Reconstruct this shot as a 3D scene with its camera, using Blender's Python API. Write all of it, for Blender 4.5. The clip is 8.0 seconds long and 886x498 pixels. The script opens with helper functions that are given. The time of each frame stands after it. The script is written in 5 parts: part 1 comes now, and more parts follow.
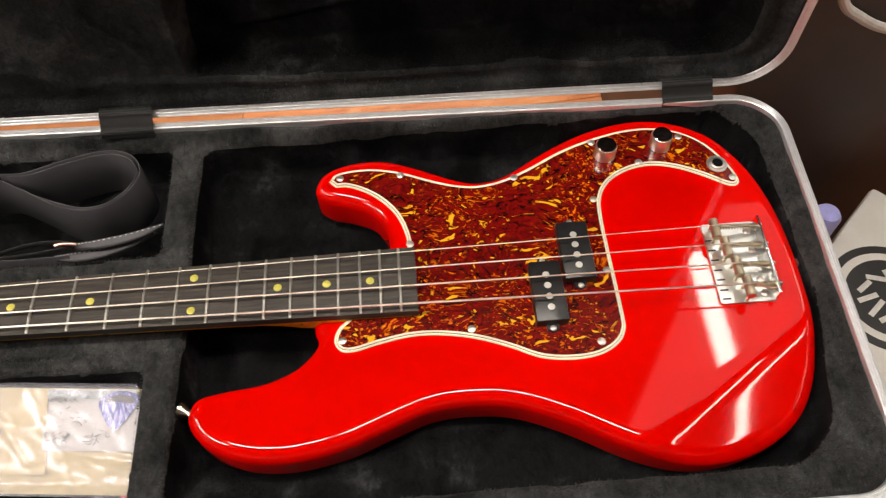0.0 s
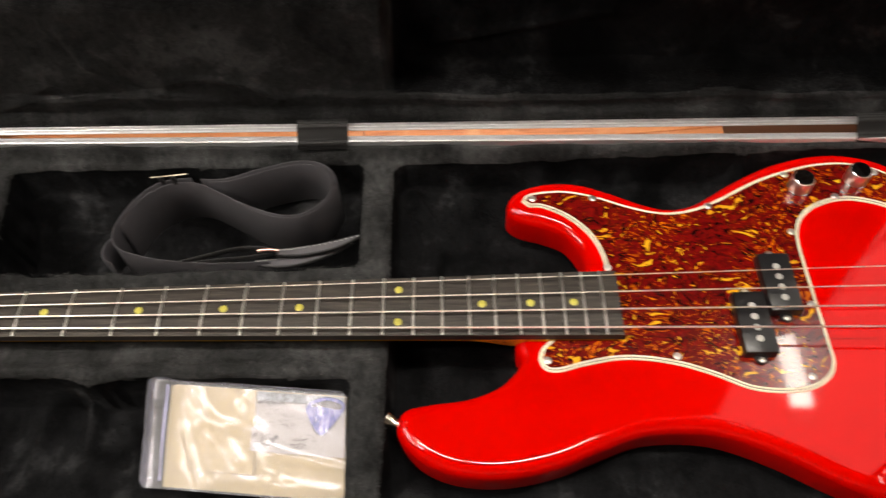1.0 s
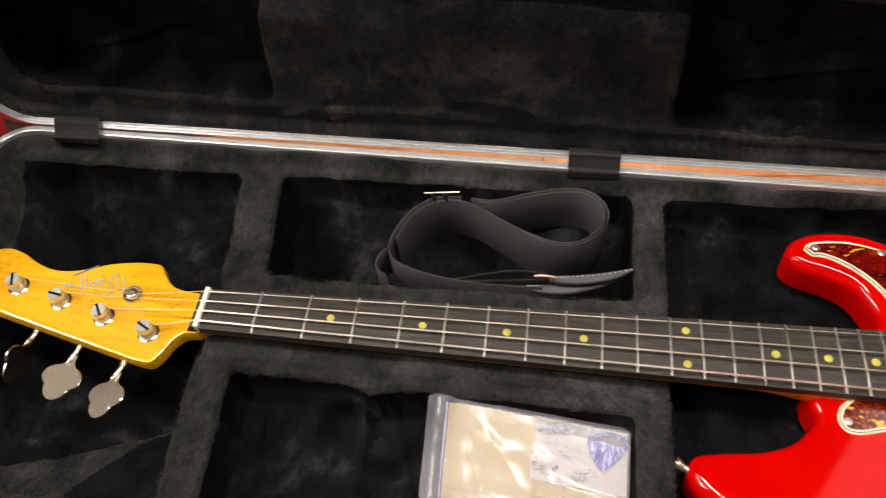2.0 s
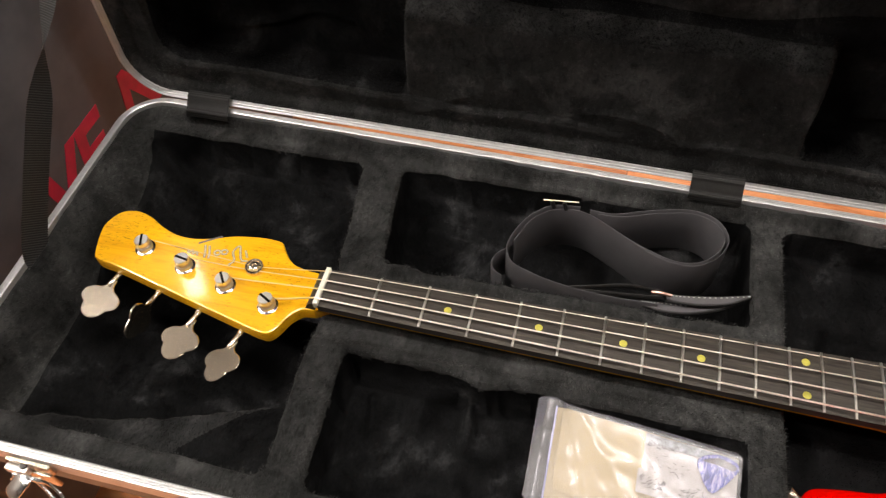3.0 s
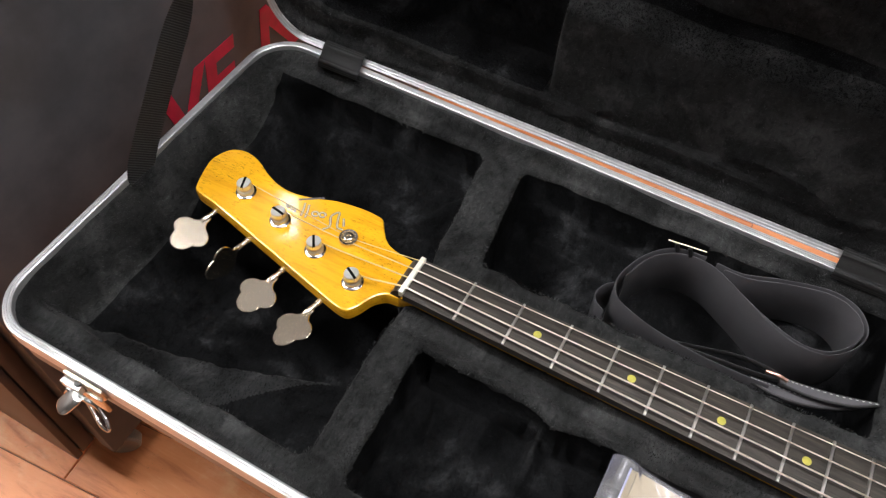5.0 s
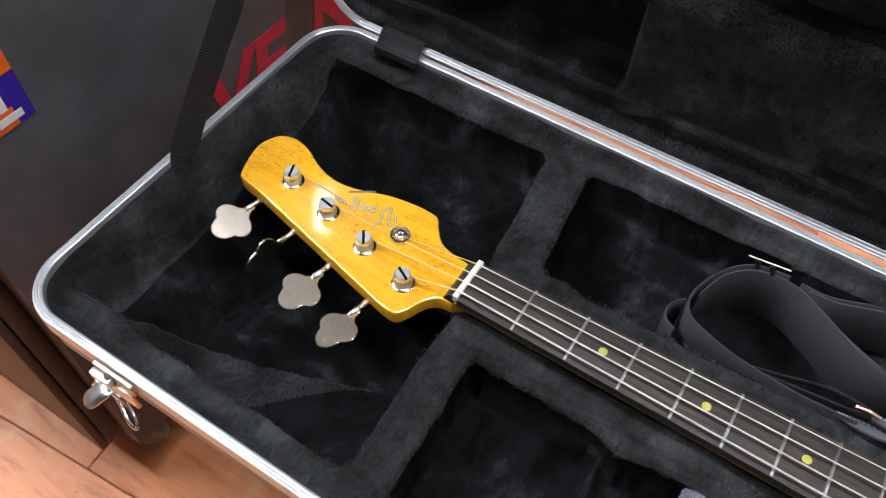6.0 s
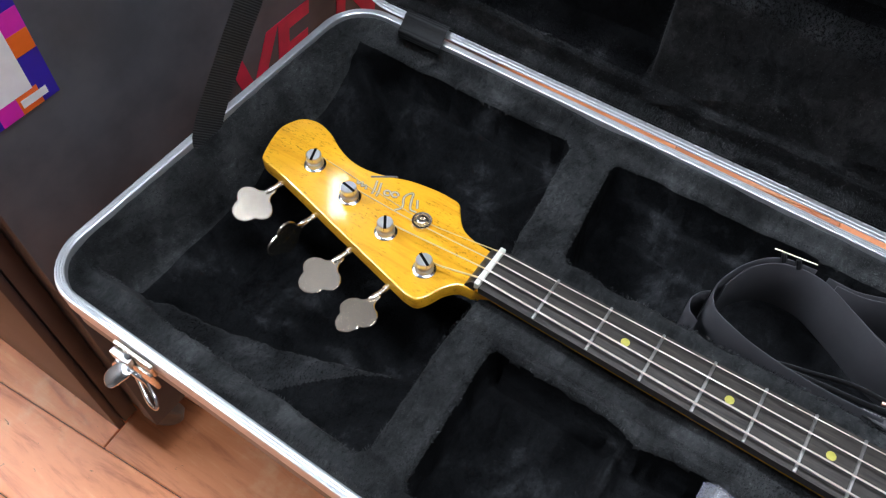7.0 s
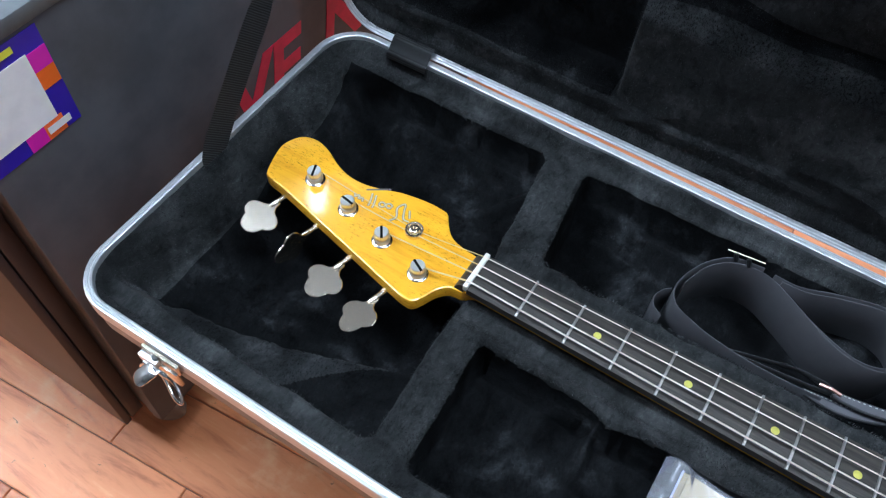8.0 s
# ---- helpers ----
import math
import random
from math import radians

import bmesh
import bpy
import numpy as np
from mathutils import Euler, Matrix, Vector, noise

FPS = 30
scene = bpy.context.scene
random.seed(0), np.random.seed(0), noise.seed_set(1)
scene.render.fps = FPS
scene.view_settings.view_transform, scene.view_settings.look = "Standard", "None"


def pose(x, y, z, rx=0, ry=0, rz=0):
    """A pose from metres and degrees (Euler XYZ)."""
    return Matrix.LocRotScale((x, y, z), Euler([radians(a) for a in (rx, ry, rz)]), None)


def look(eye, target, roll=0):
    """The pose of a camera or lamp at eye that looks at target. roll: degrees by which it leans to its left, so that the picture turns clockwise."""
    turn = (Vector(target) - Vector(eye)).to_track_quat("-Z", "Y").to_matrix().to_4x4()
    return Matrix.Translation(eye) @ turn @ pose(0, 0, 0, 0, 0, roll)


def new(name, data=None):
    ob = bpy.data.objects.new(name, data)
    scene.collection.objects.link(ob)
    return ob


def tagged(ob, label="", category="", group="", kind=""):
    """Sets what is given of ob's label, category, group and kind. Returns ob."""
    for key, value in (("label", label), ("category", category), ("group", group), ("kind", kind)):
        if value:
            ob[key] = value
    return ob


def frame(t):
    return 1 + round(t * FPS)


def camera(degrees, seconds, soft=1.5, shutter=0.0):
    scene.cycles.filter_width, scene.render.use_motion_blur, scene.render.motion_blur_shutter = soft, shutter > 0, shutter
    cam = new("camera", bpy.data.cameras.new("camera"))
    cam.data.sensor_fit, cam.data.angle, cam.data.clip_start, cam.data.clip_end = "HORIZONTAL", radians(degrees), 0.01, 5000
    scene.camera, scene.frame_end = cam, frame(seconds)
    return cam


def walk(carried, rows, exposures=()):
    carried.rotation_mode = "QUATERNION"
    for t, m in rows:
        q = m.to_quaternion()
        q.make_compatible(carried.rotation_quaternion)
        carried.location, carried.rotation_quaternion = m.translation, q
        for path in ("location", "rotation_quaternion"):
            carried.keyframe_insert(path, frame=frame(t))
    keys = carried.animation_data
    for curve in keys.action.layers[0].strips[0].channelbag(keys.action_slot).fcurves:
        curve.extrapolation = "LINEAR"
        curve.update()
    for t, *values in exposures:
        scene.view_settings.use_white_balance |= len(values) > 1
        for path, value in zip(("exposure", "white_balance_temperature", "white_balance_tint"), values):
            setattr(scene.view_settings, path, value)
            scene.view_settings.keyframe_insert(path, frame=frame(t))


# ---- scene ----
cam = camera(59.9, 8.0, soft=1.25, shutter=0.3)
PATH = [
    (0, (0.61, -0.325, 0.558), (0.671, 0.74, -1.134), -1.4),
    (0.5, (0.559, -0.322, 0.557), (0.61, 0.753, -1.129), -1.2),
    (1, (0.472, -0.322, 0.565), (0.428, 0.791, -1.096), -3.1),
    (1.5, (0.363, -0.318, 0.574), (0.193, 0.814, -1.065), -5.5),
    (2, (0.292, -0.317, 0.579), (0.046, 0.808, -1.056), -6.2),
    (2.2, (0.276, -0.311, 0.578), (-0.003, 0.793, -1.067), -6.9),
    (3.3, (0.21, -0.364, 0.577), (-0.158, 0.804, -1.005), -2.2),
    (3.5, (0.209, -0.361, 0.581), (-0.173, 0.789, -1.01), -1.8),
    (4, (0.212, -0.35, 0.571), (-0.208, 0.788, -1.019), 1.2),
    (4.5, (0.199, -0.339, 0.561), (-0.271, 0.776, -1.032), 2.9),
    (4.7, (0.197, -0.327, 0.554), (-0.307, 0.752, -1.053), 2.2),
    (5.8, (0.165, -0.306, 0.523), (-0.432, 0.703, -1.097), 1.5),
    (6, (0.158, -0.302, 0.508), (-0.457, 0.705, -1.106), 1.3),
    (6.5, (0.15, -0.303, 0.503), (-0.491, 0.665, -1.125), 0.1),
    (7, (0.151, -0.305, 0.503), (-0.478, 0.665, -1.129), 1.2),
    (7.5, (0.159, -0.337, 0.556), (-0.416, 0.652, -1.085), 3.6),
    (8, (0.156, -0.337, 0.57), (-0.41, 0.648, -1.076), 2.7),
]
walk(cam, [(t, look(eye, target, roll)) for t, eye, target, roll in PATH],
     [(0.0, 0.0, 7200, 13), (4.0, 0.0, 7000, 13), (4.7, 0.0, 6550, 12), (5.8, 0.0, 5850, 10), (7.0, 0.0, 5450, 9), (8.0, 0.05, 4950, 3)])

# ---- light ----
world = bpy.data.worlds.new("room_air")
world.use_nodes = True
world.node_tree.nodes["Background"].inputs[0].default_value = (0.9, 0.95, 1.0, 1)
world.node_tree.nodes["Background"].inputs[1].default_value = 0.012
scene.world = world
FLOOR = -0.56
CEIL = 2.80


# ---- materials ----
class Mat:
    def __init__(self, name, base=(0.5, 0.5, 0.5), rough=0.5, metal=0.0, **more):
        self.m = bpy.data.materials.new(name)
        self.m.use_nodes = True
        self.t = self.m.node_tree
        self.b = self.t.nodes["Principled BSDF"]
        self.set("Base Color", (*base, 1))
        self.set("Roughness", rough)
        self.set("Metallic", metal)
        for key, value in more.items():
            self.set(key.replace("_", " "), value)

    def set(self, key, value):
        self.b.inputs[key].default_value = value

    def node(self, kind, **props):
        n = self.t.nodes.new(kind)
        for key, value in props.items():
            n.inputs[key.replace("_", " ")].default_value = value
        return n

    def link(self, a, b):
        self.t.links.new(a, b)

    def coords(self, scale=(1, 1, 1), world_space=False):
        c = self.node("ShaderNodeTexCoord")
        mp = self.node("ShaderNodeMapping")
        mp.inputs["Scale"].default_value = scale
        if world_space:
            g = self.node("ShaderNodeNewGeometry")
            self.link(g.outputs["Position"], mp.inputs["Vector"])
        else:
            self.link(c.outputs["Object"], mp.inputs["Vector"])
        return mp.outputs[0]

    def noise(self, vec, scale, detail=4.0, rough=0.6, distort=0.0):
        n = self.node("ShaderNodeTexNoise", Scale=scale, Detail=detail, Roughness=rough, Distortion=distort)
        self.link(vec, n.inputs["Vector"])
        return n.outputs["Fac"]

    def ramp(self, fac, stops, smooth=True):
        r = self.node("ShaderNodeValToRGB")
        if smooth:
            r.color_ramp.interpolation = "EASE"
        while len(r.color_ramp.elements) < len(stops):
            r.color_ramp.elements.new(0.5)
        for e, (p, c) in zip(r.color_ramp.elements, stops):
            e.position = p
            e.color = (*c, 1) if len(c) == 3 else c
        self.link(fac, r.inputs[0])
        return r.outputs[0]

    def mix(self, fac, a, b, mode="MIX"):
        x = self.node("ShaderNodeMix")
        x.data_type = "RGBA"
        x.blend_type = mode
        for value, i in ((fac, 0), (a, 6), (b, 7)):
            if hasattr(value, "is_linked"):
                self.link(value, x.inputs[i])
            else:
                x.inputs[i].default_value = value if i == 0 else (*value, 1)
        return x.outputs[2]

    def color(self, out):
        self.link(out, self.b.inputs["Base Color"])

    def rough(self, fac, lo, hi):
        r = self.node("ShaderNodeMapRange")
        r.inputs["To Min"].default_value = lo
        r.inputs["To Max"].default_value = hi
        self.link(fac, r.inputs["Value"])
        self.link(r.outputs[0], self.b.inputs["Roughness"])

    def bump(self, fac, strength=0.3, dist=0.001):
        n = self.node("ShaderNodeBump", Strength=strength, Distance=dist)
        self.link(fac, n.inputs["Height"])
        if self.b.inputs["Normal"].is_linked:
            self.link(self.b.inputs["Normal"].links[0].from_socket, n.inputs["Normal"])
        self.link(n.outputs[0], self.b.inputs["Normal"])


def lacquer_red():
    k = Mat("red_lacquer", (0.74, 0.004, 0.003), 0.3, Specular_IOR_Level=0.0, Coat_Weight=1.0, Coat_Roughness=0.045)
    v = k.coords()
    n = k.noise(v, 9, 3)
    k.color(k.ramp(n, [(0.3, (0.62, 0.0016, 0.0008)), (0.7, (0.69, 0.002, 0.001))]))
    return k.m


def tortoise():
    k = Mat("tortoiseshell", rough=0.18, Coat_Weight=0.7, Coat_Roughness=0.04)
    v = k.coords()
    warp = k.node("ShaderNodeTexNoise", Scale=18.0, Detail=2.0)
    k.link(v, warp.inputs["Vector"])
    add = k.node("ShaderNodeMix")
    add.data_type = "RGBA"
    add.blend_type = "LINEAR_LIGHT"
    add.inputs[0].default_value = 0.022
    k.link(v, add.inputs[6])
    k.link(warp.outputs["Color"], add.inputs[7])
    w = add.outputs[2]
    cells = k.node("ShaderNodeMapping")
    cells.inputs["Scale"].default_value = (0.85, 1.15, 1)
    cells.inputs["Rotation"].default_value = (0, 0, 0.9)
    k.link(w, cells.inputs["Vector"])
    base = k.ramp(k.noise(cells.outputs[0], 150, 5, 0.68, 0.6),
                  [(0.34, (0.016, 0.0015, 0.0015)), (0.46, (0.105, 0.002, 0.002)), (0.62, (0.19, 0.004, 0.003)), (0.78, (0.27, 0.018, 0.005))])
    fine = k.ramp(k.noise(cells.outputs[0], 250, 4, 0.6, 0.9), [(0.555, (0, 0, 0)), (0.63, (1, 1, 1))])
    gate = k.ramp(k.noise(v, 22, 4), [(0.42, (0, 0, 0)), (0.58, (1, 1, 1))])
    flecks = k.mix(1.0, fine, gate, "MULTIPLY")
    big = k.ramp(k.noise(cells.outputs[0], 88, 3, 0.5, 1.1), [(0.63, (0, 0, 0)), (0.665, (1, 1, 1))])
    c = k.mix(flecks, base, (0.70, 0.16, 0.004))
    c = k.mix(big, c, (0.82, 0.40, 0.02))
    k.color(c)
    return k.m


def plush(name, lo, mid, hi, spread=(0.36, 0.51, 0.66), fibres=False, sheen=0.03):
    k = Mat(name, rough=0.95, Sheen_Weight=sheen, Sheen_Roughness=0.5, Specular_IOR_Level=0.05)
    v = k.coords()
    patches = k.noise(v, 17, 6, 0.62, 0.25)
    nap = k.noise(k.coords((1.9, 1.0, 1.2)), 85, 6, 0.75, 0.9)
    c = k.ramp(patches, [(spread[0], lo), (spread[1], mid), (spread[2], hi)])
    c2 = k.ramp(nap, [(0.34, (0.45, 0.45, 0.46)), (0.52, (0.97, 0.97, 0.97)), (0.70, (1.55, 1.55, 1.55))])
    c = k.mix(0.8, c, c2, "MULTIPLY")
    if fibres:
        g = k.node("ShaderNodeNewGeometry")
        c = k.mix(1.0, c, k.ramp(g.outputs["Random Per Island"], [(0.0, (0.35, 0.35, 0.36)), (0.6, (0.9, 0.9, 0.9)), (1.0, (2.3, 2.3, 2.3))]), "MULTIPLY")
        k.color(c)
        return k.m
    k.color(c)
    k.bump(patches, 0.3, 0.003)
    k.bump(nap, 0.5, 0.0016)
    k.bump(k.noise(v, 520, 3, 0.7), 0.6, 0.0010)
    return k.m


def maple():
    k = Mat("amber_maple", rough=0.25, Coat_Weight=0.8, Coat_Roughness=0.06)
    v = k.coords((1, 9, 9))
    g = k.noise(v, 14, 6, 0.6, 0.6)
    c = k.ramp(g, [(0.3, (0.76, 0.345, 0.010)), (0.55, (0.90, 0.455, 0.014)), (0.75, (0.94, 0.51, 0.019))])
    fleck = k.ramp(k.noise(k.coords((1, 2.5, 1)), 210, 4, 0.8), [(0.54, (0, 0, 0)), (0.66, (1, 1, 1))])
    area = k.ramp(k.noise(k.coords(), 20, 3), [(0.40, (0, 0, 0)), (0.62, (0.75, 0.75, 0.75))])
    c = k.mix(k.mix(1.0, fleck, area, "MULTIPLY"), c, (0.22, 0.085, 0.010))
    k.color(c)
    return k.m


def rosewood():
    k = Mat("rosewood", rough=0.5, Specular_IOR_Level=0.35)
    g = k.noise(k.coords((1, 16, 16)), 22, 6, 0.65, 0.4)
    k.color(k.ramp(g, [(0.32, (0.020, 0.017, 0.014)), (0.52, (0.045, 0.038, 0.032)), (0.74, (0.086, 0.072, 0.058))]))
    k.bump(g, 0.25, 0.0004)
    k.rough(g, 0.4, 0.62)
    return k.m


def metal(name, base, rough, vary=0.08, scale=60):
    k = Mat(name, base, rough, 1.0)
    n = k.noise(k.coords(), scale, 4)
    k.rough(n, max(0.02, rough - vary), rough + vary)
    k.bump(n, 0.04, 0.0004)
    return k.m


def plain(name, base, rough=0.5, vary=0.15, scale=40, bump=0.1, **more):
    k = Mat(name, base, rough, **more)
    n = k.noise(k.coords(), scale, 5)
    k.color(k.ramp(n, [(0.3, [c * (1 - vary) for c in base]), (0.7, [min(1, c * (1 + vary)) for c in base])]))
    k.rough(n, rough * 0.85, min(1, rough * 1.15))
    k.bump(n, bump, 0.0006)
    return k.m


def webbing(name, along, scale, lo, hi):
    """Ribbed tape: the ribs follow the given axes."""
    k = Mat(name, (0.02, 0.02, 0.02), 0.6)
    a = k.node("ShaderNodeTexWave", Scale=float(scale), Distortion=0.3)
    a.bands_direction = "DIAGONAL"
    k.link(k.coords(along), a.inputs["Vector"])
    n = k.noise(k.coords(), 400, 3)
    w = k.mix(0.35, a.outputs["Color"], n)
    k.color(k.ramp(w, [(0.2, (lo, lo, lo)), (0.85, (hi, hi, hi * 1.03))]))
    k.bump(w, 0.6, 0.0008)
    return k.m


def floor_wood():
    k = Mat("floor_board_wood", rough=0.5, Coat_Weight=0.10, Coat_Roughness=0.3, Specular_IOR_Level=0.3)
    info = k.node("ShaderNodeObjectInfo")
    v = k.coords((1, 7, 1), True)
    off = k.node("ShaderNodeVectorMath")
    off.operation = "ADD"
    k.link(v, off.inputs[0])
    k.link(info.outputs["Random"], off.inputs[1])
    g = k.noise(off.outputs[0], 6, 7, 0.65, 0.5)
    c = k.ramp(g, [(0.28, (0.52, 0.16, 0.058)), (0.52, (0.78, 0.31, 0.13)), (0.75, (0.86, 0.42, 0.20))])
    tone = k.ramp(info.outputs["Random"], [(0.0, (0.8, 0.74, 0.7)), (1.0, (1.12, 1.08, 1.05))])
    c = k.mix(1.0, c, tone, "MULTIPLY")
    wear = k.ramp(k.noise(k.coords((1, 1, 1), True), 7, 6, 0.7), [(0.5, (0, 0, 0)), (0.72, (0.6, 0.6, 0.6))])
    c = k.mix(wear, c, (0.88, 0.54, 0.30))
    marks = k.ramp(k.noise(k.coords((1, 2.2, 1), True), 55, 4, 0.7, 0.8), [(0.66, (0, 0, 0)), (0.72, (0.75, 0.75, 0.75))])
    c = k.mix(marks, c, (0.10, 0.055, 0.035))
    k.color(c)
    k.rough(k.noise(k.coords((1, 1, 1), True), 30, 4), 0.25, 0.55)
    k.bump(g, 0.12, 0.001)
    return k.m


def plastic_film():
    m = bpy.data.materials.new("clear_film")
    m.use_nodes = True
    t = m.node_tree
    t.nodes.clear()
    clear = t.nodes.new("ShaderNodeBsdfTransparent")
    clear.inputs[0].default_value = (0.975, 0.975, 0.98, 1)
    gloss = t.nodes.new("ShaderNodeBsdfGlossy")
    gloss.inputs["Color"].default_value = (0.72, 0.72, 0.82, 1)
    gloss.inputs["Roughness"].default_value = 0.22
    fres = t.nodes.new("ShaderNodeFresnel")
    fres.inputs["IOR"].default_value = 1.42
    haze = t.nodes.new("ShaderNodeBsdfDiffuse")
    haze.inputs["Color"].default_value = (0.84, 0.85, 0.88, 1)
    body = t.nodes.new("ShaderNodeMixShader")
    body.inputs[0].default_value = 0.12
    t.links.new(clear.outputs[0], body.inputs[1])
    t.links.new(haze.outputs[0], body.inputs[2])
    mix = t.nodes.new("ShaderNodeMixShader")
    out = t.nodes.new("ShaderNodeOutputMaterial")
    t.links.new(fres.outputs[0], mix.inputs[0])
    t.links.new(body.outputs[0], mix.inputs[1])
    t.links.new(gloss.outputs[0], mix.inputs[2])
    t.links.new(mix.outputs[0], out.inputs[0])
    return m


def glow(name, color, strength):
    m = bpy.data.materials.new(name)
    m.use_nodes = True
    m.node_tree.nodes.clear()
    e = m.node_tree.nodes.new("ShaderNodeEmission")
    e.inputs[0].default_value = (*color, 1)
    e.inputs[1].default_value = strength
    o = m.node_tree.nodes.new("ShaderNodeOutputMaterial")
    m.node_tree.links.new(e.outputs[0], o.inputs[0])
    return m


RED = lacquer_red()
TORT = tortoise()
# one plush in lit and shaded tones: shade is painted into the darker ones
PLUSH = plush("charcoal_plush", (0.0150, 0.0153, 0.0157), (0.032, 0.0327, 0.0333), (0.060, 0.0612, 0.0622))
PLUSH_SHADED = plush("shaded_plush", (0.0028, 0.0029, 0.0032), (0.0086, 0.0088, 0.0096), (0.036, 0.0368, 0.0392), (0.36, 0.54, 0.72), sheen=0.0)
# a copy with half the shade painted in, for lid and loose cloth
PLUSH_HALF_SHADED = plush("half_shaded_plush", (0.0105, 0.0107, 0.0113), (0.0235, 0.0241, 0.0251), (0.054, 0.0550, 0.0568), sheen=0.05)
FUZZ_LID = plush("lid_fibre", (0.0120, 0.0123, 0.0128), (0.0240, 0.0246, 0.0255), (0.046, 0.0468, 0.0483), fibres=True)
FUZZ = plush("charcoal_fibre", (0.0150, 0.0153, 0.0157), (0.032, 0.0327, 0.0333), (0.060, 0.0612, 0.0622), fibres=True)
FUZZ_SHADED = plush("shaded_fibre", (0.0028, 0.0029, 0.0032), (0.0086, 0.0088, 0.0096), (0.044, 0.0450, 0.0476), (0.36, 0.54, 0.72), True, 0.0)
MAPLE = maple()
ROSE = rosewood()
CHROME = metal("chrome", (0.88, 0.89, 0.90), 0.16, 0.05)
SATIN = metal("satin_chrome", (0.90, 0.90, 0.90), 0.36, 0.06)
NICKEL = Mat("satin_nickel", (0.80, 0.71, 0.58), 0.25, 1.0).m
BRASSY = metal("aged_nickel", (0.62, 0.55, 0.40), 0.36, 0.1, 200)
FRETWIRE = Mat("fret_wire", (0.72, 0.70, 0.66), 0.33, 1.0).m
BRIDGEMETAL = metal("bridge_chrome", (0.82, 0.85, 0.84), 0.33, 0.06)
COPPERY = metal("coppery_metal", (0.75, 0.45, 0.38), 0.35, 0.06)
MIRROR = Mat("polished_chrome", (0.86, 0.86, 0.87), 0.04, 1.0).m
KNOB = metal("knob_chrome", (0.88, 0.84, 0.82), 0.30, 0.05)
ALU = plain("satin_aluminium", (0.68, 0.69, 0.71), 0.36, 0.05, 150, 0.05, Metallic=0.72)
POLE = plain("steel_pole", (0.62, 0.61, 0.58), 0.45, 0.05, 200, 0.05, Metallic=0.5)
STRING = Mat("string_steel", (0.86, 0.76, 0.66), 0.34, 1.0).m
AMBER_STRING = Mat("dull_amber_string", (0.60, 0.45, 0.20), 0.5, 0.6).m
SCREWMETAL = Mat("dull_screw_metal", (0.66, 0.62, 0.58), 0.36, 1.0).m
HOLE = Mat("dark_hole", (0.006, 0.006, 0.006), 0.9, Specular_IOR_Level=0.05).m
CREAM = plain("cream_plastic", (0.80, 0.74, 0.55), 0.35, 0.05)
BLACKPLY = plain("black_ply", (0.02, 0.02, 0.02), 0.4)
BLACKPLASTIC = plain("black_plastic", (0.012, 0.012, 0.013), 0.32, 0.2)
BONE = plain("bone", (0.82, 0.80, 0.70), 0.35, 0.05)
CLAY = plain("dot_inlay", (0.55, 0.50, 0.08), 0.45, 0.1, 300)
SHELL = plain("black_abs", (0.045, 0.034, 0.032), 0.30, 0.2, 300, 0.15)
WEB = webbing("black_webbing", (0.25, 1, 1), 190, 0.030, 0.120)
LEATHER = plain("black_leather", (0.115, 0.112, 0.122), 0.30, 0.05, 90, 0.01, Coat_Weight=0.8, Coat_Roughness=0.16)
LEATHERBACK = plain("grey_leather_back", (0.040, 0.040, 0.042), 0.7, 0.25, 200, 0.3)
THREAD = plain("white_thread", (0.6, 0.6, 0.58), 0.8)
DARKWOOD = plain("dark_laminate", (0.082, 0.082, 0.091), 0.42, 0.2, 12, 0.05, Specular_IOR_Level=0.26)
DARKWOOD2 = plain("dark_brown_board", (0.045, 0.028, 0.024), 0.5, 0.2, 8, 0.08)
WOODFLOOR = floor_wood()
PAPER = plain("cream_paper", (0.45, 0.350, 0.185), 0.7, 0.06, 12)
WHITEPAPER = plain("white_paper", (0.46, 0.43, 0.42), 0.6, 0.05, 15)
INK = plain("grey_ink", (0.13, 0.12, 0.12), 0.7)
FILM = plastic_film()
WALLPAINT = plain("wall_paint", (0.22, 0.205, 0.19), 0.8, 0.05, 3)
LOW_BOUNCE_PAINT = plain("low_bounce_paint", (0.14, 0.13, 0.12), 0.8, 0.05, 3)
CEILPAINT = plain("ceiling_paint", (0.10, 0.10, 0.10), 0.9, 0.05, 3)


# ---- mesh helpers ----
def smooth(me, angle=35):
    for p in me.polygons:
        p.use_smooth = True
    me.set_sharp_from_angle(angle=radians(angle))


def part(name, bm, material, parent=None, label="", angle=35):
    me = bpy.data.meshes.new(name)
    bm.to_mesh(me)
    bm.free()
    return mesh_part(name, me, material, parent, label, angle)


def mesh_part(name, me, material, parent=None, label="", angle=35):
    smooth(me, angle)
    me.materials.append(material)
    ob = new(name, me)
    if parent:
        ob.parent = parent
    return tagged(ob, label)


def thing(name, label, category, group="", kind="", m=None):
    ob = new(name)
    ob.empty_display_size = 0.05
    if m:
        ob.matrix_basis = m
    return tagged(ob, label, category, group, kind)


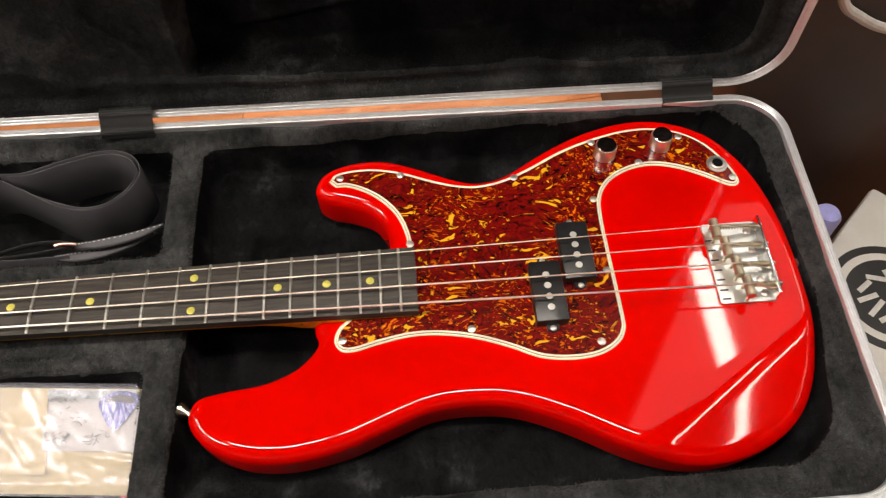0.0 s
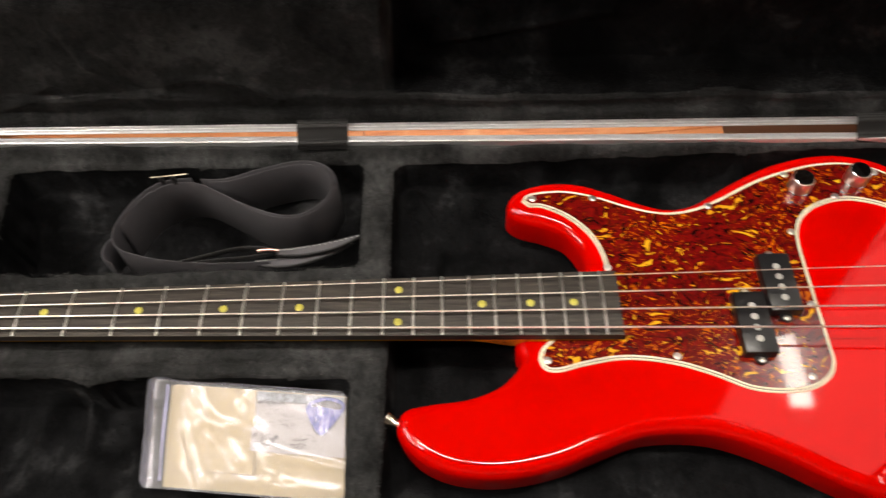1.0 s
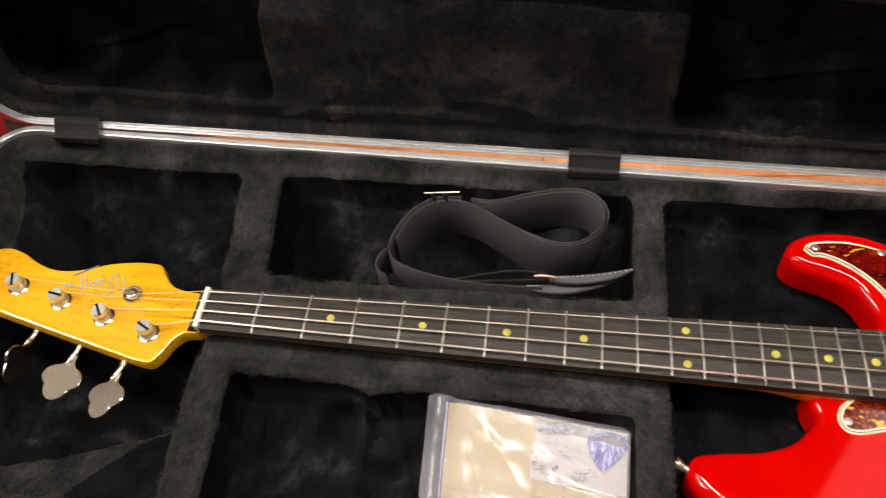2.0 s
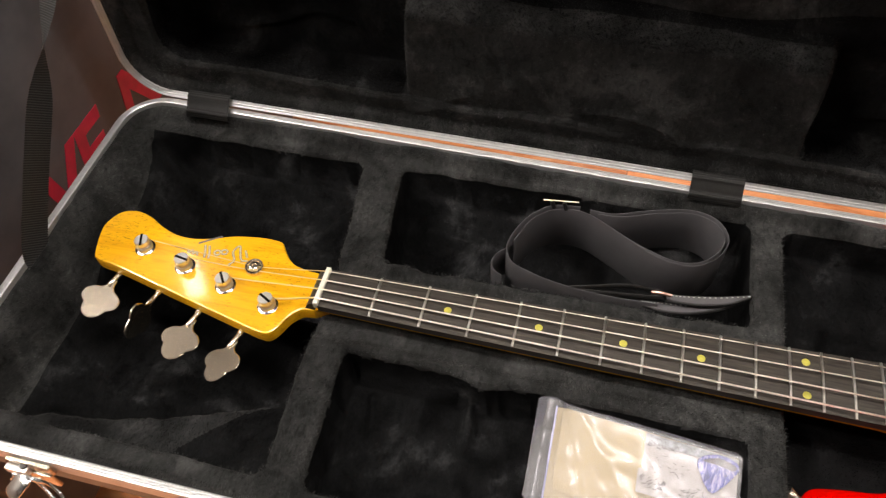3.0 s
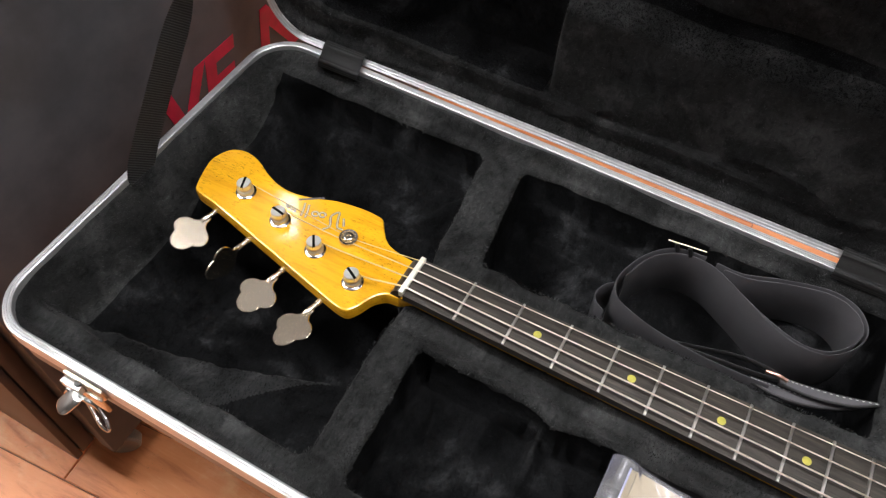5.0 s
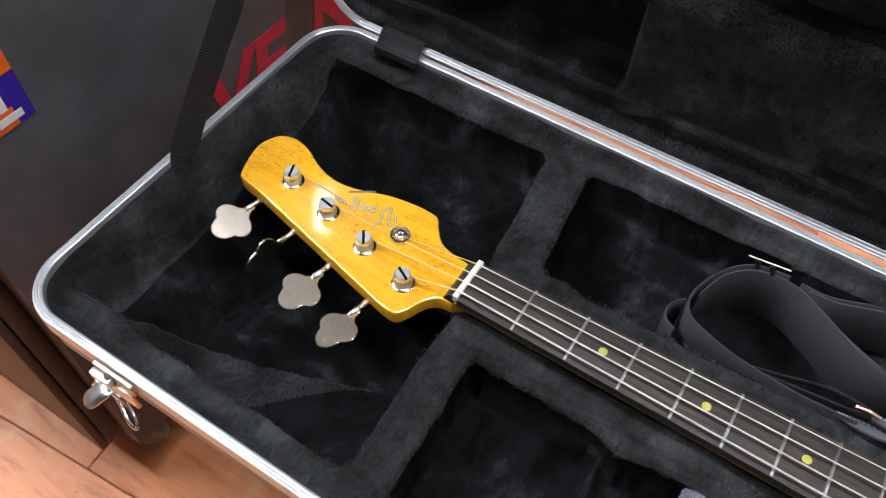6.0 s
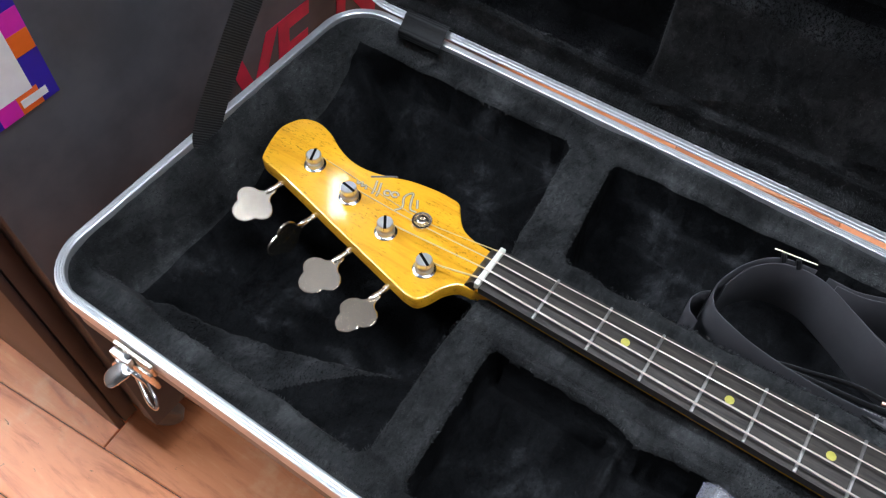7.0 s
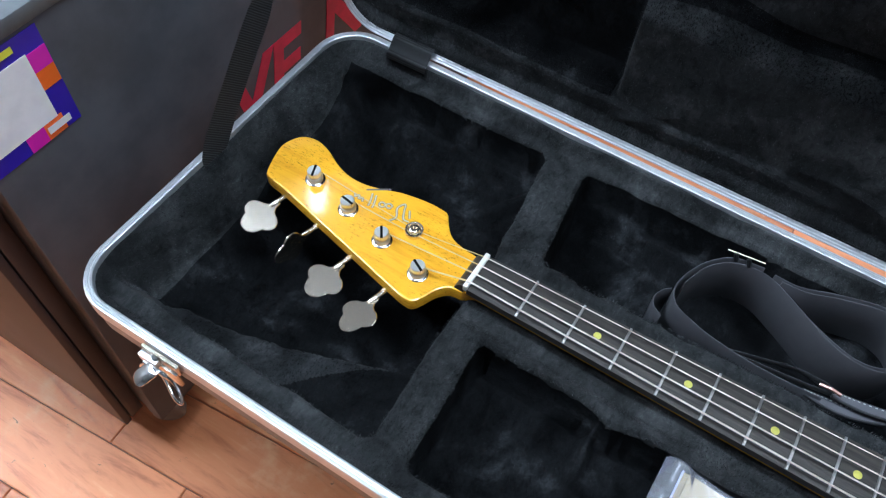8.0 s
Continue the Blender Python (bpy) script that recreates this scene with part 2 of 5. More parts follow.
def curve_loop(points, n=8, closed=True):
    """A smooth line through the points (Catmull-Rom)."""
    p = [Vector(a) for a in points]
    out = []
    count = len(p) if closed else len(p) - 1
    for i in range(count):
        if closed:
            a, b, c, d = p[i - 1], p[i], p[(i + 1) % len(p)], p[(i + 2) % len(p)]
        else:
            b, c = p[i], p[i + 1]
            a = p[i - 1] if i else b * 2 - c
            d = p[i + 2] if i + 2 < len(p) else c * 2 - b
        for k in range(n):
            t = k / n
            out.append(0.5 * ((2 * b) + (c - a) * t + (2 * a - 5 * b + 4 * c - d) * t * t + (3 * b - a - 3 * c + d) * t ** 3))
    if not closed:
        out.append(p[-1].copy())
    return out


def area2(loop):
    return sum(a[0] * b[1] - b[0] * a[1] for a, b in zip(loop, loop[1:] + loop[:1])) / 2


def inset(loop, d):
    """The loop moved inwards by d; the loop runs counter-clockwise."""
    out = []
    for i, p in enumerate(loop):
        a, b = loop[i - 1], loop[(i + 1) % len(loop)]
        t = Vector((b[0] - a[0], b[1] - a[1]))
        t.normalize()
        out.append(Vector((p[0] - t.y * d, p[1] + t.x * d)))
    return out


def rounded_plate(loop, rings, bottom_cap=True, top=None, spacing=0.0):
    """A solid over a flat outline. rings: (inset, z) from below to above; top(x, y): a height added to the rings and the cap."""
    from mathutils.geometry import delaunay_2d_cdt
    loop = [Vector((p[0], p[1])) for p in loop]
    if area2(loop) < 0:
        loop.reverse()
    lift = top or (lambda x, y: 0.0)
    bm = bmesh.new()
    rows = []
    low, high = rings[0][1], rings[-1][1]
    for d, z in rings:
        row = inset(loop, d)
        f = (z - low) / (high - low)
        rows.append([bm.verts.new((p.x, p.y, z + lift(p.x, p.y) * f)) for p in row])
    n = len(loop)
    for a, b in zip(rows, rows[1:]):
        for i in range(n):
            bm.faces.new((a[i], a[(i + 1) % n], b[(i + 1) % n], b[i]))
    for row, z, up in ((rows[-1], high, True), (rows[0], low, False)):
        if not up and not bottom_cap:
            continue
        pts = [Vector((v.co.x, v.co.y)) for v in row]
        if up and spacing:
            xs, ys = [p.x for p in pts], [p.y for p in pts]
            gx, gy = np.meshgrid(np.arange(min(xs), max(xs), spacing), np.arange(min(ys), max(ys), spacing))
            g = np.column_stack((gx.ravel(), gy.ravel()))
            q = np.array([(p.x, p.y) for p in pts])
            inside = np.zeros(len(g), bool)
            near = np.full(len(g), 9.0)
            for (x0, y0), (x1, y1) in zip(q, np.roll(q, -1, 0)):
                hit = ((y0 > g[:, 1]) != (y1 > g[:, 1]))
                cross = x0 + (g[:, 1] - y0) / ((y1 - y0) if y1 != y0 else 1e-9) * (x1 - x0)
                inside ^= hit & (g[:, 0] < cross)
                near = np.minimum(near, np.hypot(g[:, 0] - x0, g[:, 1] - y0))
            pts += [Vector(a) for a in g[inside & (near > spacing * 0.6)]]
        res = delaunay_2d_cdt(pts, [(i, (i + 1) % n) for i in range(n)], [list(range(n))], 1, 1e-7)
        made = []
        for i, p in enumerate(res[0]):
            src = [o for o in res[3][i] if o < n]
            made.append(row[src[0]] if src else bm.verts.new((p.x, p.y, z + (lift(p.x, p.y) if up else 0))))
        for f in res[2]:
            f = [made[i] for i in f]
            if not up:
                f.reverse()
            if len(set(f)) > 2:
                try:
                    bm.faces.new(f)
                except ValueError:
                    pass
    return bm


def box(x0, x1, y0, y1, z0, z1, bevel=0.0, bm=None, seg=2):
    bm = bm or bmesh.new()
    r = bmesh.ops.create_cube(bm, size=1, matrix=Matrix.Translation(((x0 + x1) / 2, (y0 + y1) / 2, (z0 + z1) / 2)) @ Matrix.Diagonal((x1 - x0, y1 - y0, z1 - z0, 1)))
    if bevel:
        edges = list({e for v in r["verts"] for e in v.link_edges})
        bmesh.ops.bevel(bm, geom=edges, offset=bevel, segments=seg, affect="EDGES", profile=0.5)
    return bm


def lathe(profile, m=None, n=32, bm=None):
    """A turned shape: (radius, z) from the bottom axis to the top axis."""
    bm = bm or bmesh.new()
    m = m or Matrix()
    rows = []
    for r, z in profile:
        if r < 1e-6:
            rows.append([bm.verts.new(m @ Vector((0, 0, z)))])
        else:
            rows.append([bm.verts.new(m @ Vector((r * math.cos(2 * math.pi * i / n), r * math.sin(2 * math.pi * i / n), z))) for i in range(n)])
    for a, b in zip(rows, rows[1:]):
        for i in range(n):
            j = (i + 1) % n
            if len(a) == 1 and len(b) == 1:
                continue
            if len(a) == 1:
                bm.faces.new((a[0], b[j], b[i]))
            elif len(b) == 1:
                bm.faces.new((a[i], a[j], b[0]))
            else:
                bm.faces.new((a[i], a[j], b[j], b[i]))
    return bm


def sweep(path, section, closed=False, up=Vector((0, 0, 1)), bm=None, caps=True):
    """A section of (side, up) points carried along the path."""
    bm = bm or bmesh.new()
    path = [Vector(p) for p in path]
    n = len(path)
    rows = []
    for i, p in enumerate(path):
        a = path[i - 1] if (closed or i) else p
        b = path[(i + 1) % n] if (closed or i < n - 1) else p
        t = (b - a).normalized()
        side = t.cross(up).normalized()
        u = side.cross(t)
        rows.append([bm.verts.new(p + side * s + u * h) for s, h in section])
    k = len(section)
    for i in range(n if closed else n - 1):
        a, b = rows[i], rows[(i + 1) % n]
        for j in range(k):
            bm.faces.new((a[j], a[(j + 1) % k], b[(j + 1) % k], b[j]))
    if caps and not closed:
        bm.faces.new(rows[0])
        bm.faces.new(list(reversed(rows[-1])))
    bmesh.ops.recalc_face_normals(bm, faces=bm.faces[:])
    return bm


def round_section(r, n=8):
    return [(r * math.cos(2 * math.pi * i / n), r * math.sin(2 * math.pi * i / n)) for i in range(n)]


def ribbon(points, width, thick, n=6, lean=0.0):
    """A band standing on its edge along a line of (x, y, z of the lower edge)."""
    line = curve_loop(points, n, False)
    h = width
    t = thick / 2
    return sweep(line, [(-t * 0.3, 0), (t * 0.3, 0), (t, 0.001), (t + lean, h - 0.0016), (t * 0.25 + lean, h), (-t * 0.25 + lean, h), (-t + lean, h - 0.0016), (-t, 0.001)])


def rounded_quad(corners, radius, steps=8):
    """A counter-clockwise outline with rounded corners."""
    out = []
    c = [Vector(p) for p in corners]
    for i, p in enumerate(c):
        a, b = (c[i - 1] - p).normalized(), (c[(i + 1) % 4] - p).normalized()
        half = math.acos(max(-1, min(1, a.dot(b)))) / 2
        mid = (a + b).normalized()
        centre = p + mid * (radius / math.sin(half))
        s, e = p + a * (radius / math.tan(half)), p + b * (radius / math.tan(half))
        a0 = math.atan2(s.y - centre.y, s.x - centre.x)
        a1 = math.atan2(e.y - centre.y, e.x - centre.x)
        while a1 < a0:
            a1 += 2 * math.pi
        for k in range(steps + 1):
            w = a0 + (a1 - a0) * k / steps
            out.append(centre + Vector((math.cos(w), math.sin(w))) * radius)
    return out


def box_sdf(x, y, x0, x1, y0, y1, r):
    dx = np.maximum(x0 - x, x - x1) + r
    dy = np.maximum(y0 - y, y - y1) + r
    return np.hypot(np.maximum(dx, 0), np.maximum(dy, 0)) + np.minimum(np.maximum(dx, dy), 0) - r


def sstep(t):
    t = np.clip(t, 0, 1)
    return t * t * (3 - 2 * t)


def value_noise(x, y, scale, seed):
    """Soft random waves."""
    rng = np.random.default_rng(seed)
    out = np.zeros_like(x)
    for _ in range(14):
        a = rng.uniform(0, 2 * np.pi)
        f = scale * rng.uniform(0.5, 1.8)
        out += np.sin((x * np.cos(a) + y * np.sin(a)) * f + rng.uniform(0, 7)) / 14 ** 0.5
    return out


def snap(x, y, field, level, g):
    """Move grid points that lie near a contour of the field onto it."""
    fy, fx = np.gradient(field, g)
    size = np.maximum(np.hypot(fx, fy), 0.2)
    off = field - level
    near = np.abs(off) < 0.75 * g
    step = np.clip(np.where(near, off / size, 0), -0.48 * g, 0.48 * g)
    return x - step * fx / size, y - step * fy / size


def lowest(field):
    """The lowest corner value of each grid face."""
    return np.minimum(np.minimum(field[:-1, :-1], field[1:, :-1]), np.minimum(field[:-1, 1:], field[1:, 1:]))


def field_mesh(name, x, y, z, keep, face_keep=None):
    ny, nx = x.shape
    idx = np.arange(nx * ny).reshape(ny, nx)
    q = np.stack((idx[:-1, :-1], idx[:-1, 1:], idx[1:, 1:], idx[1:, :-1]), -1)
    ok = keep[:-1, :-1] & keep[:-1, 1:] & keep[1:, 1:] & keep[1:, :-1]
    if face_keep is not None:
        ok = ok & face_keep
    faces = q[ok]
    used = np.unique(faces)
    remap = np.full(nx * ny, -1)
    remap[used] = np.arange(len(used))
    co = np.stack((x.ravel(), y.ravel(), z.ravel()), -1)[used]
    me = bpy.data.meshes.new(name)
    me.from_pydata(co.tolist(), [], remap[faces].tolist())
    me.update()
    return me


# ---- the room ----
def slab(name, x0, x1, y0, y1, z0, z1, mat, label):
    ob = part(name, box(x0, x1, y0, y1, z0, z1), mat, None, label)
    return tagged(ob, kind="structure")


RX0, RX1, RY0, RY1 = -3.0, 4.3, -3.0, 3.4
floor = slab("floor", RX0, RX1, RY0, RY1, FLOOR - 0.05, FLOOR - 0.004, DARKWOOD2, "reddish brown wooden plank floor")
slab("wall_west", RX0 - 0.1, RX0, RY0, RY1, FLOOR, CEIL, WALLPAINT, "plain painted shop wall, out of view")
slab("wall_east", RX1, RX1 + 0.1, RY0, RY1, FLOOR, CEIL, WALLPAINT, "plain painted shop wall, out of view")
# unseen wall, darker than the others to keep bounce light off the lid
slab("wall_south", RX0, RX1, RY0 - 0.1, RY0, FLOOR, CEIL, LOW_BOUNCE_PAINT, "plain painted shop wall, out of view")
slab("wall_north", RX0, RX1, RY1, RY1 + 0.1, FLOOR, CEIL, WALLPAINT, "plain painted shop wall, out of view")
slab("ceiling", RX0, RX1, RY0, RY1, CEIL, CEIL + 0.1, CEILPAINT, "plain matt shop ceiling")

ADDED_GLOW = glow("added_light", (1.0, 0.98, 0.94), 52.0)
TUBE = glow("tube_light", (1.0, 0.97, 0.92), 26.0)
PANEL = glow("panel_light", (1.0, 0.98, 0.96), 0.8)


def ceiling_light(x, y, length, width, turn, glowing, label, drop=0.0):
    t = thing("ceiling_light", label, "ceiling light", "ceiling lights", m=pose(x, y, CEIL - drop, 0, 0, turn))
    part("frame", box(-width / 2 - 0.02, width / 2 + 0.02, -length / 2 - 0.02, length / 2 + 0.02, -0.03, drop, 0.004), WALLPAINT, t)
    part("diffuser", box(-width / 2, width / 2, -length / 2, length / 2, -0.045, -0.03), glowing, t, "glowing white diffuser")
    return t


# unseen lights added overhead to brighten the ledges and the bass
for lx in (-0.16, 0.86):
    ceiling_light(lx, 0.07, 0.95, 0.22, 90, ADDED_GLOW, "long white ceiling light, unseen, added for brightness")
# unseen light added to brighten the floor behind the case
ceiling_light(0.5, 3.0, 1.2, 0.22, 90, ADDED_GLOW, "long white ceiling light, unseen, added for brightness")
# unseen light added to put glare on the floor at the left
ceiling_light(-2.7, -0.2, 1.5, 0.30, 0, ADDED_GLOW, "long white ceiling light, unseen, added for brightness")
ceiling_light(1.99, 1.31, 0.62, 0.09, 0, TUBE, "short white fluorescent ceiling light", 0.06)
ceiling_light(2.85, -0.7, 1.5, 0.06, 0, TUBE, "thin white fluorescent ceiling light")
ceiling_light(3.45, -0.6, 1.5, 0.06, 0, TUBE, "thin white fluorescent ceiling light")
ceiling_light(3.95, 1.75, 1.5, 0.12, -30, TUBE, "thin white fluorescent ceiling light")
# unseen light added to brighten the floor beside the head cabinet
ceiling_light(-1.9, -1.0, 1.3, 0.20, 90, ADDED_GLOW, "long white ceiling light, unseen, added for brightness")
ceiling_light(-1.79, 1.62, 0.28, 0.09, 35, TUBE, "small white ceiling light")
ceiling_light(2.72, 1.66, 3.0, 1.1, -33, PANEL, "wide soft white ceiling panel light")


# ---- the case ----
CASE = [(-0.300, -0.2095), (0.957, -0.2145), (0.972, 0.182), (-0.303, 0.212)]
RIM_Z = 0.0
case = thing("guitar_case", "open black hard bass case with aluminium rim and black plush lining", "instrument case")


def case_sdf(x, y):
    r = 0.05
    left = -0.303 - x
    right = x - (0.957 + (0.972 - 0.957) * (y + 0.206) / 0.388)
    far = y - (0.212 + (0.182 - 0.212) * (x + 0.303) / 1.275)
    near = (-0.2095 - 0.005 * (x + 0.303) / 1.26) - y
    dx, dy = np.maximum(left, right) + r, np.maximum(near, far) + r
    return np.hypot(np.maximum(dx, 0), np.maximum(dy, 0)) + np.minimum(np.maximum(dx, dy), 0) - r


def case_bottom():
    loop = rounded_quad(CASE, 0.05, 10)
    n = len(loop)
    bm = bmesh.new()
    rows = []
    for d, z in ((0.010, -0.012), (0.002, -0.014), (0.002, -0.040), (0.012, -0.046), (0.026, -0.125), (0.036, -0.135)):
        rows.append([bm.verts.new((p.x, p.y, z)) for p in inset(loop, d + 0.002)])
    for a, b in zip(rows, rows[1:]):
        for i in range(n):
            bm.faces.new((a[i], b[i], b[(i + 1) % n], a[(i + 1) % n]))
    bm.faces.new(list(reversed(rows[-1])))
    part("shell", bm, SHELL, case, "black moulded plastic shell", 30)
    rim = [(0.000, -0.016), (0.0, -0.0024), (0.0010, -0.0004), (0.0026, 0.0), (0.0032, -0.0006), (0.0038, 0.0), (0.0052, 0.0), (0.0058, -0.0006), (0.0064, 0.0), (0.0078, 0.0), (0.0084, -0.0006), (0.0090, 0.0), (0.0100, -0.0005), (0.0106, -0.0024), (0.0106, -0.014)]
    bm = bmesh.new()
    rows = [[bm.verts.new((p.x, p.y, z)) for p in inset(loop, 0.002 + 0.82 * d)] for d, z in rim]
    for a, b in zip(rows, rows[1:] + rows[:1]):
        for i in range(n):
            bm.faces.new((a[i], a[(i + 1) % n], b[(i + 1) % n], b[i]))
    part("rim", bm, ALU, case, "bright ridged aluminium rim", 25)


WELLS = (
    (-0.280, -0.0065, -0.170, 0.1705, 0.009, -0.108, 0.0045),
    (0.0415, 0.3775, 0.0535, 0.171, 0.008, -0.105, 0.0042),
    (0.0335, 0.3765, -0.176, -0.0550, 0.007, -0.075, 0.0042),
    (0.411, 0.9415, -0.1725, 0.169, 0.046, -0.0605, 0.0045),
)


# gathered creases of the cloth: start, end, height, width
FOLDS = (
    (-0.262, -0.170, -0.205, -0.065, 0.011, 0.010), (-0.245, -0.176, -0.150, -0.120, 0.007, 0.008), (-0.262, 0.160, -0.150, 0.105, 0.012, 0.010), (-0.268, 0.060, -0.190, 0.030, 0.006, 0.012),
    (-0.200, 0.165, -0.165, 0.080, 0.005, 0.006), (-0.020, -0.172, -0.075, -0.115, 0.008, 0.007), (-0.012, 0.160, -0.070, 0.110, 0.010, 0.008), (-0.120, 0.168, -0.030, 0.135, 0.005, 0.006),
    (0.036, 0.166, 0.085, 0.115, 0.008, 0.006), (0.060, 0.138, 0.150, 0.128, 0.005, 0.005), (0.380, 0.166, 0.340, 0.120, 0.006, 0.006), (0.036, 0.060, 0.070, 0.095, 0.006, 0.006),
    (0.148, -0.062, 0.153, -0.105, 0.013, 0.007), (0.060, -0.064, 0.072, -0.120, 0.006, 0.006), (0.105, -0.066, 0.098, -0.150, 0.004, 0.009), (0.180, -0.075, 0.210, -0.160, 0.004, 0.008),
    (0.425, 0.160, 0.470, 0.090, 0.007, 0.009), (0.430, 0.040, 0.500, 0.030, 0.005, 0.008), (0.428, -0.175, 0.450, -0.150, 0.005, 0.006),
)


def segment_distance(x, y, x0, y0, x1, y1):
    dx, dy = x1 - x0, y1 - y0
    f = np.clip(((x - x0) * dx + (y - y0) * dy) / (dx * dx + dy * dy), 0, 1)
    return np.hypot(x - x0 - f * dx, y - y0 - f * dy), f


def lining_height(x, y):
    """Height of the plush and how far a place lies inside a well."""
    wob = value_noise(x, y, 60, 1) * 0.0005 + value_noise(x, y, 170, 6) * 0.0005
    top = -0.017 + value_noise(x, y, 45, 2) * 0.0012 + value_noise(x, y, 150, 9) * 0.0004 + 0.0125 * sstep(1 - (-case_sdf(x, y) - 0.010) / 0.012)
    z = top.copy()
    inside = np.full_like(x, 9.0)
    # the dividers beside the head stand a little askew
    askew = 0.115 * np.maximum(0, y - 0.04) - 0.05 * np.maximum(0, -y - 0.03)
    xs = x + askew * sstep((x + 0.20) / 0.12) * (1 - sstep((x - 0.10) / 0.20))
    for x0, x1, y0, y1, r, depth, wall in WELLS:
        head, strap_well, body = x0 < -0.2, y0 > 0, x0 > 0.4
        ys = y
        if not (head or strap_well or body):
            # the cloth along the neck is puckered and runs slightly off the square
            ys = y + 0.018 * (x - 0.20) + 0.006 * np.exp(-((x - 0.158) / 0.016) ** 2) * (y > -0.10)
        if body:
            r = np.where(x < 0.68, 0.010, r)
        xb = x + 0.20 * np.maximum(0, -0.03 - y) * (x > 0.8) if body else xs
        d = box_sdf(xb, ys, x0, x1, y0, y1, r) + wob - 0.0035
        if head:
            wall = wall + 0.016 * sstep((-0.195 - x) / 0.07)
        # the sloping cloth at the head end keeps the ledge's lit tone, painted in
        pad = d
        if head:
            pad = np.maximum(d, x0 + 0.018 - x - 0.025 * (y + 0.01) + wob)
            loose = (x + 0.255) * 0.312 - (y + 0.150) * 0.950 + 4 * wob
        inside = np.minimum(inside, pad)
        low = depth + value_noise(x, y, 70, 3) * 0.0018 + np.maximum(value_noise(x, y, 38, 4), 0) ** 2 * 0.003 * (depth < -0.08)
        low = low + 0.0030 * np.maximum(value_noise(x, y, 55, 8), 0) ** 2
        if head or strap_well:
            # the floor cloth climbs against the hinge side
            low = low + (-0.066 - depth) * np.exp(-np.maximum(y1 - y - 0.006, 0) / 0.045)
        if head:
            low = low + (-0.070 - depth) * np.exp(-np.maximum(x + 0.256, 0) / 0.030)
            # a loose triangle of cloth along the latch side, with its crease
            low = low + 0.40 * np.clip(loose, 0, 0.07) + 0.0060 * sstep(loose / 0.006) * sstep((0.02 - x) / 0.1)
            low = np.minimum(low, -0.045)
        for fx0, fy0, fx1, fy1, high, wide in FOLDS:
            if x0 < fx0 < x1 and y0 < fy0 < y1:
                far_off, f = segment_distance(x + 0.4 * wob, y + 2 * wob, fx0, fy0, fx1, fy1)
                low = low + 1.5 * high * np.exp(-(far_off / (0.8 * wide)) ** 2) * (1 - 0.75 * f)
        z = np.where(d < 0, top + (np.minimum(low, top) - top) * sstep(-d / wall), z)
    # the neck lies in a shallow groove
    groove = sstep((0.046 - np.abs(y)) / 0.012) * sstep((x + 0.012) / 0.01) * sstep((0.428 - x) / 0.01)
    z = np.where(z > -0.030, z - groove * 0.006, z)
    return z, inside


def pile(name, count, length, seed, material, label, wells):
    """Short fibres standing on the plush."""
    rng = np.random.default_rng(seed)
    x, y = rng.uniform(-0.296, 0.966, count), rng.uniform(-0.206, 0.208, count)
    z, inside = lining_height(x, y)
    ok = (case_sdf(x, y) < -0.0125) & ((inside < -0.006) if wells else (inside > -0.0006))
    x, y, z = x[ok], y[ok], z[ok]
    n = len(x)
    e = 0.0015
    gx = (lining_height(x + e, y)[0] - lining_height(x - e, y)[0]) / (2 * e)
    gy = (lining_height(x, y + e)[0] - lining_height(x, y - e)[0]) / (2 * e)
    if wells:
        # no fibres on the steep walls, so that they stay dark as in shade
        ok = np.hypot(gx, gy) < 1.2
        x, y, z, gx, gy = x[ok], y[ok], z[ok], gx[ok], gy[ok]
        n = len(x)
    nap = value_noise(x, y, 24, seed + 1) * 1.4 + value_noise(x, y, 130, seed + 3) * 0.7 + rng.normal(0, 0.3, n)
    lean = 1.0 + 0.5 * value_noise(x, y, 40, seed + 2)
    up = np.stack((-np.clip(gx, -1.5, 1.5) + np.cos(nap) * lean, -np.clip(gy, -1.5, 1.5) + np.sin(nap) * lean, np.ones(n)), -1)
    up /= np.linalg.norm(up, axis=1)[:, None]
    a = rng.uniform(0, 2 * np.pi, n)
    side = np.stack((np.cos(a), np.sin(a), np.zeros(n)), -1)
    side = side - up * (side * up).sum(1)[:, None]
    side /= np.linalg.norm(side, axis=1)[:, None]
    root = np.stack((x, y, z - 0.0006), -1)
    tall = length * rng.uniform(0.5, 1.2, n)[:, None]
    co = np.empty((n, 3, 3))
    co[:, 0] = root - side * 0.00034
    co[:, 1] = root + side * 0.00034
    co[:, 2] = root + up * tall
    me = bpy.data.meshes.new(name)
    me.from_pydata(co.reshape(-1, 3).tolist(), [], np.arange(3 * n).reshape(n, 3).tolist())
    me.materials.append(material)
    ob = new(name, me)
    ob.parent = case
    tagged(ob, label, kind="stuff")


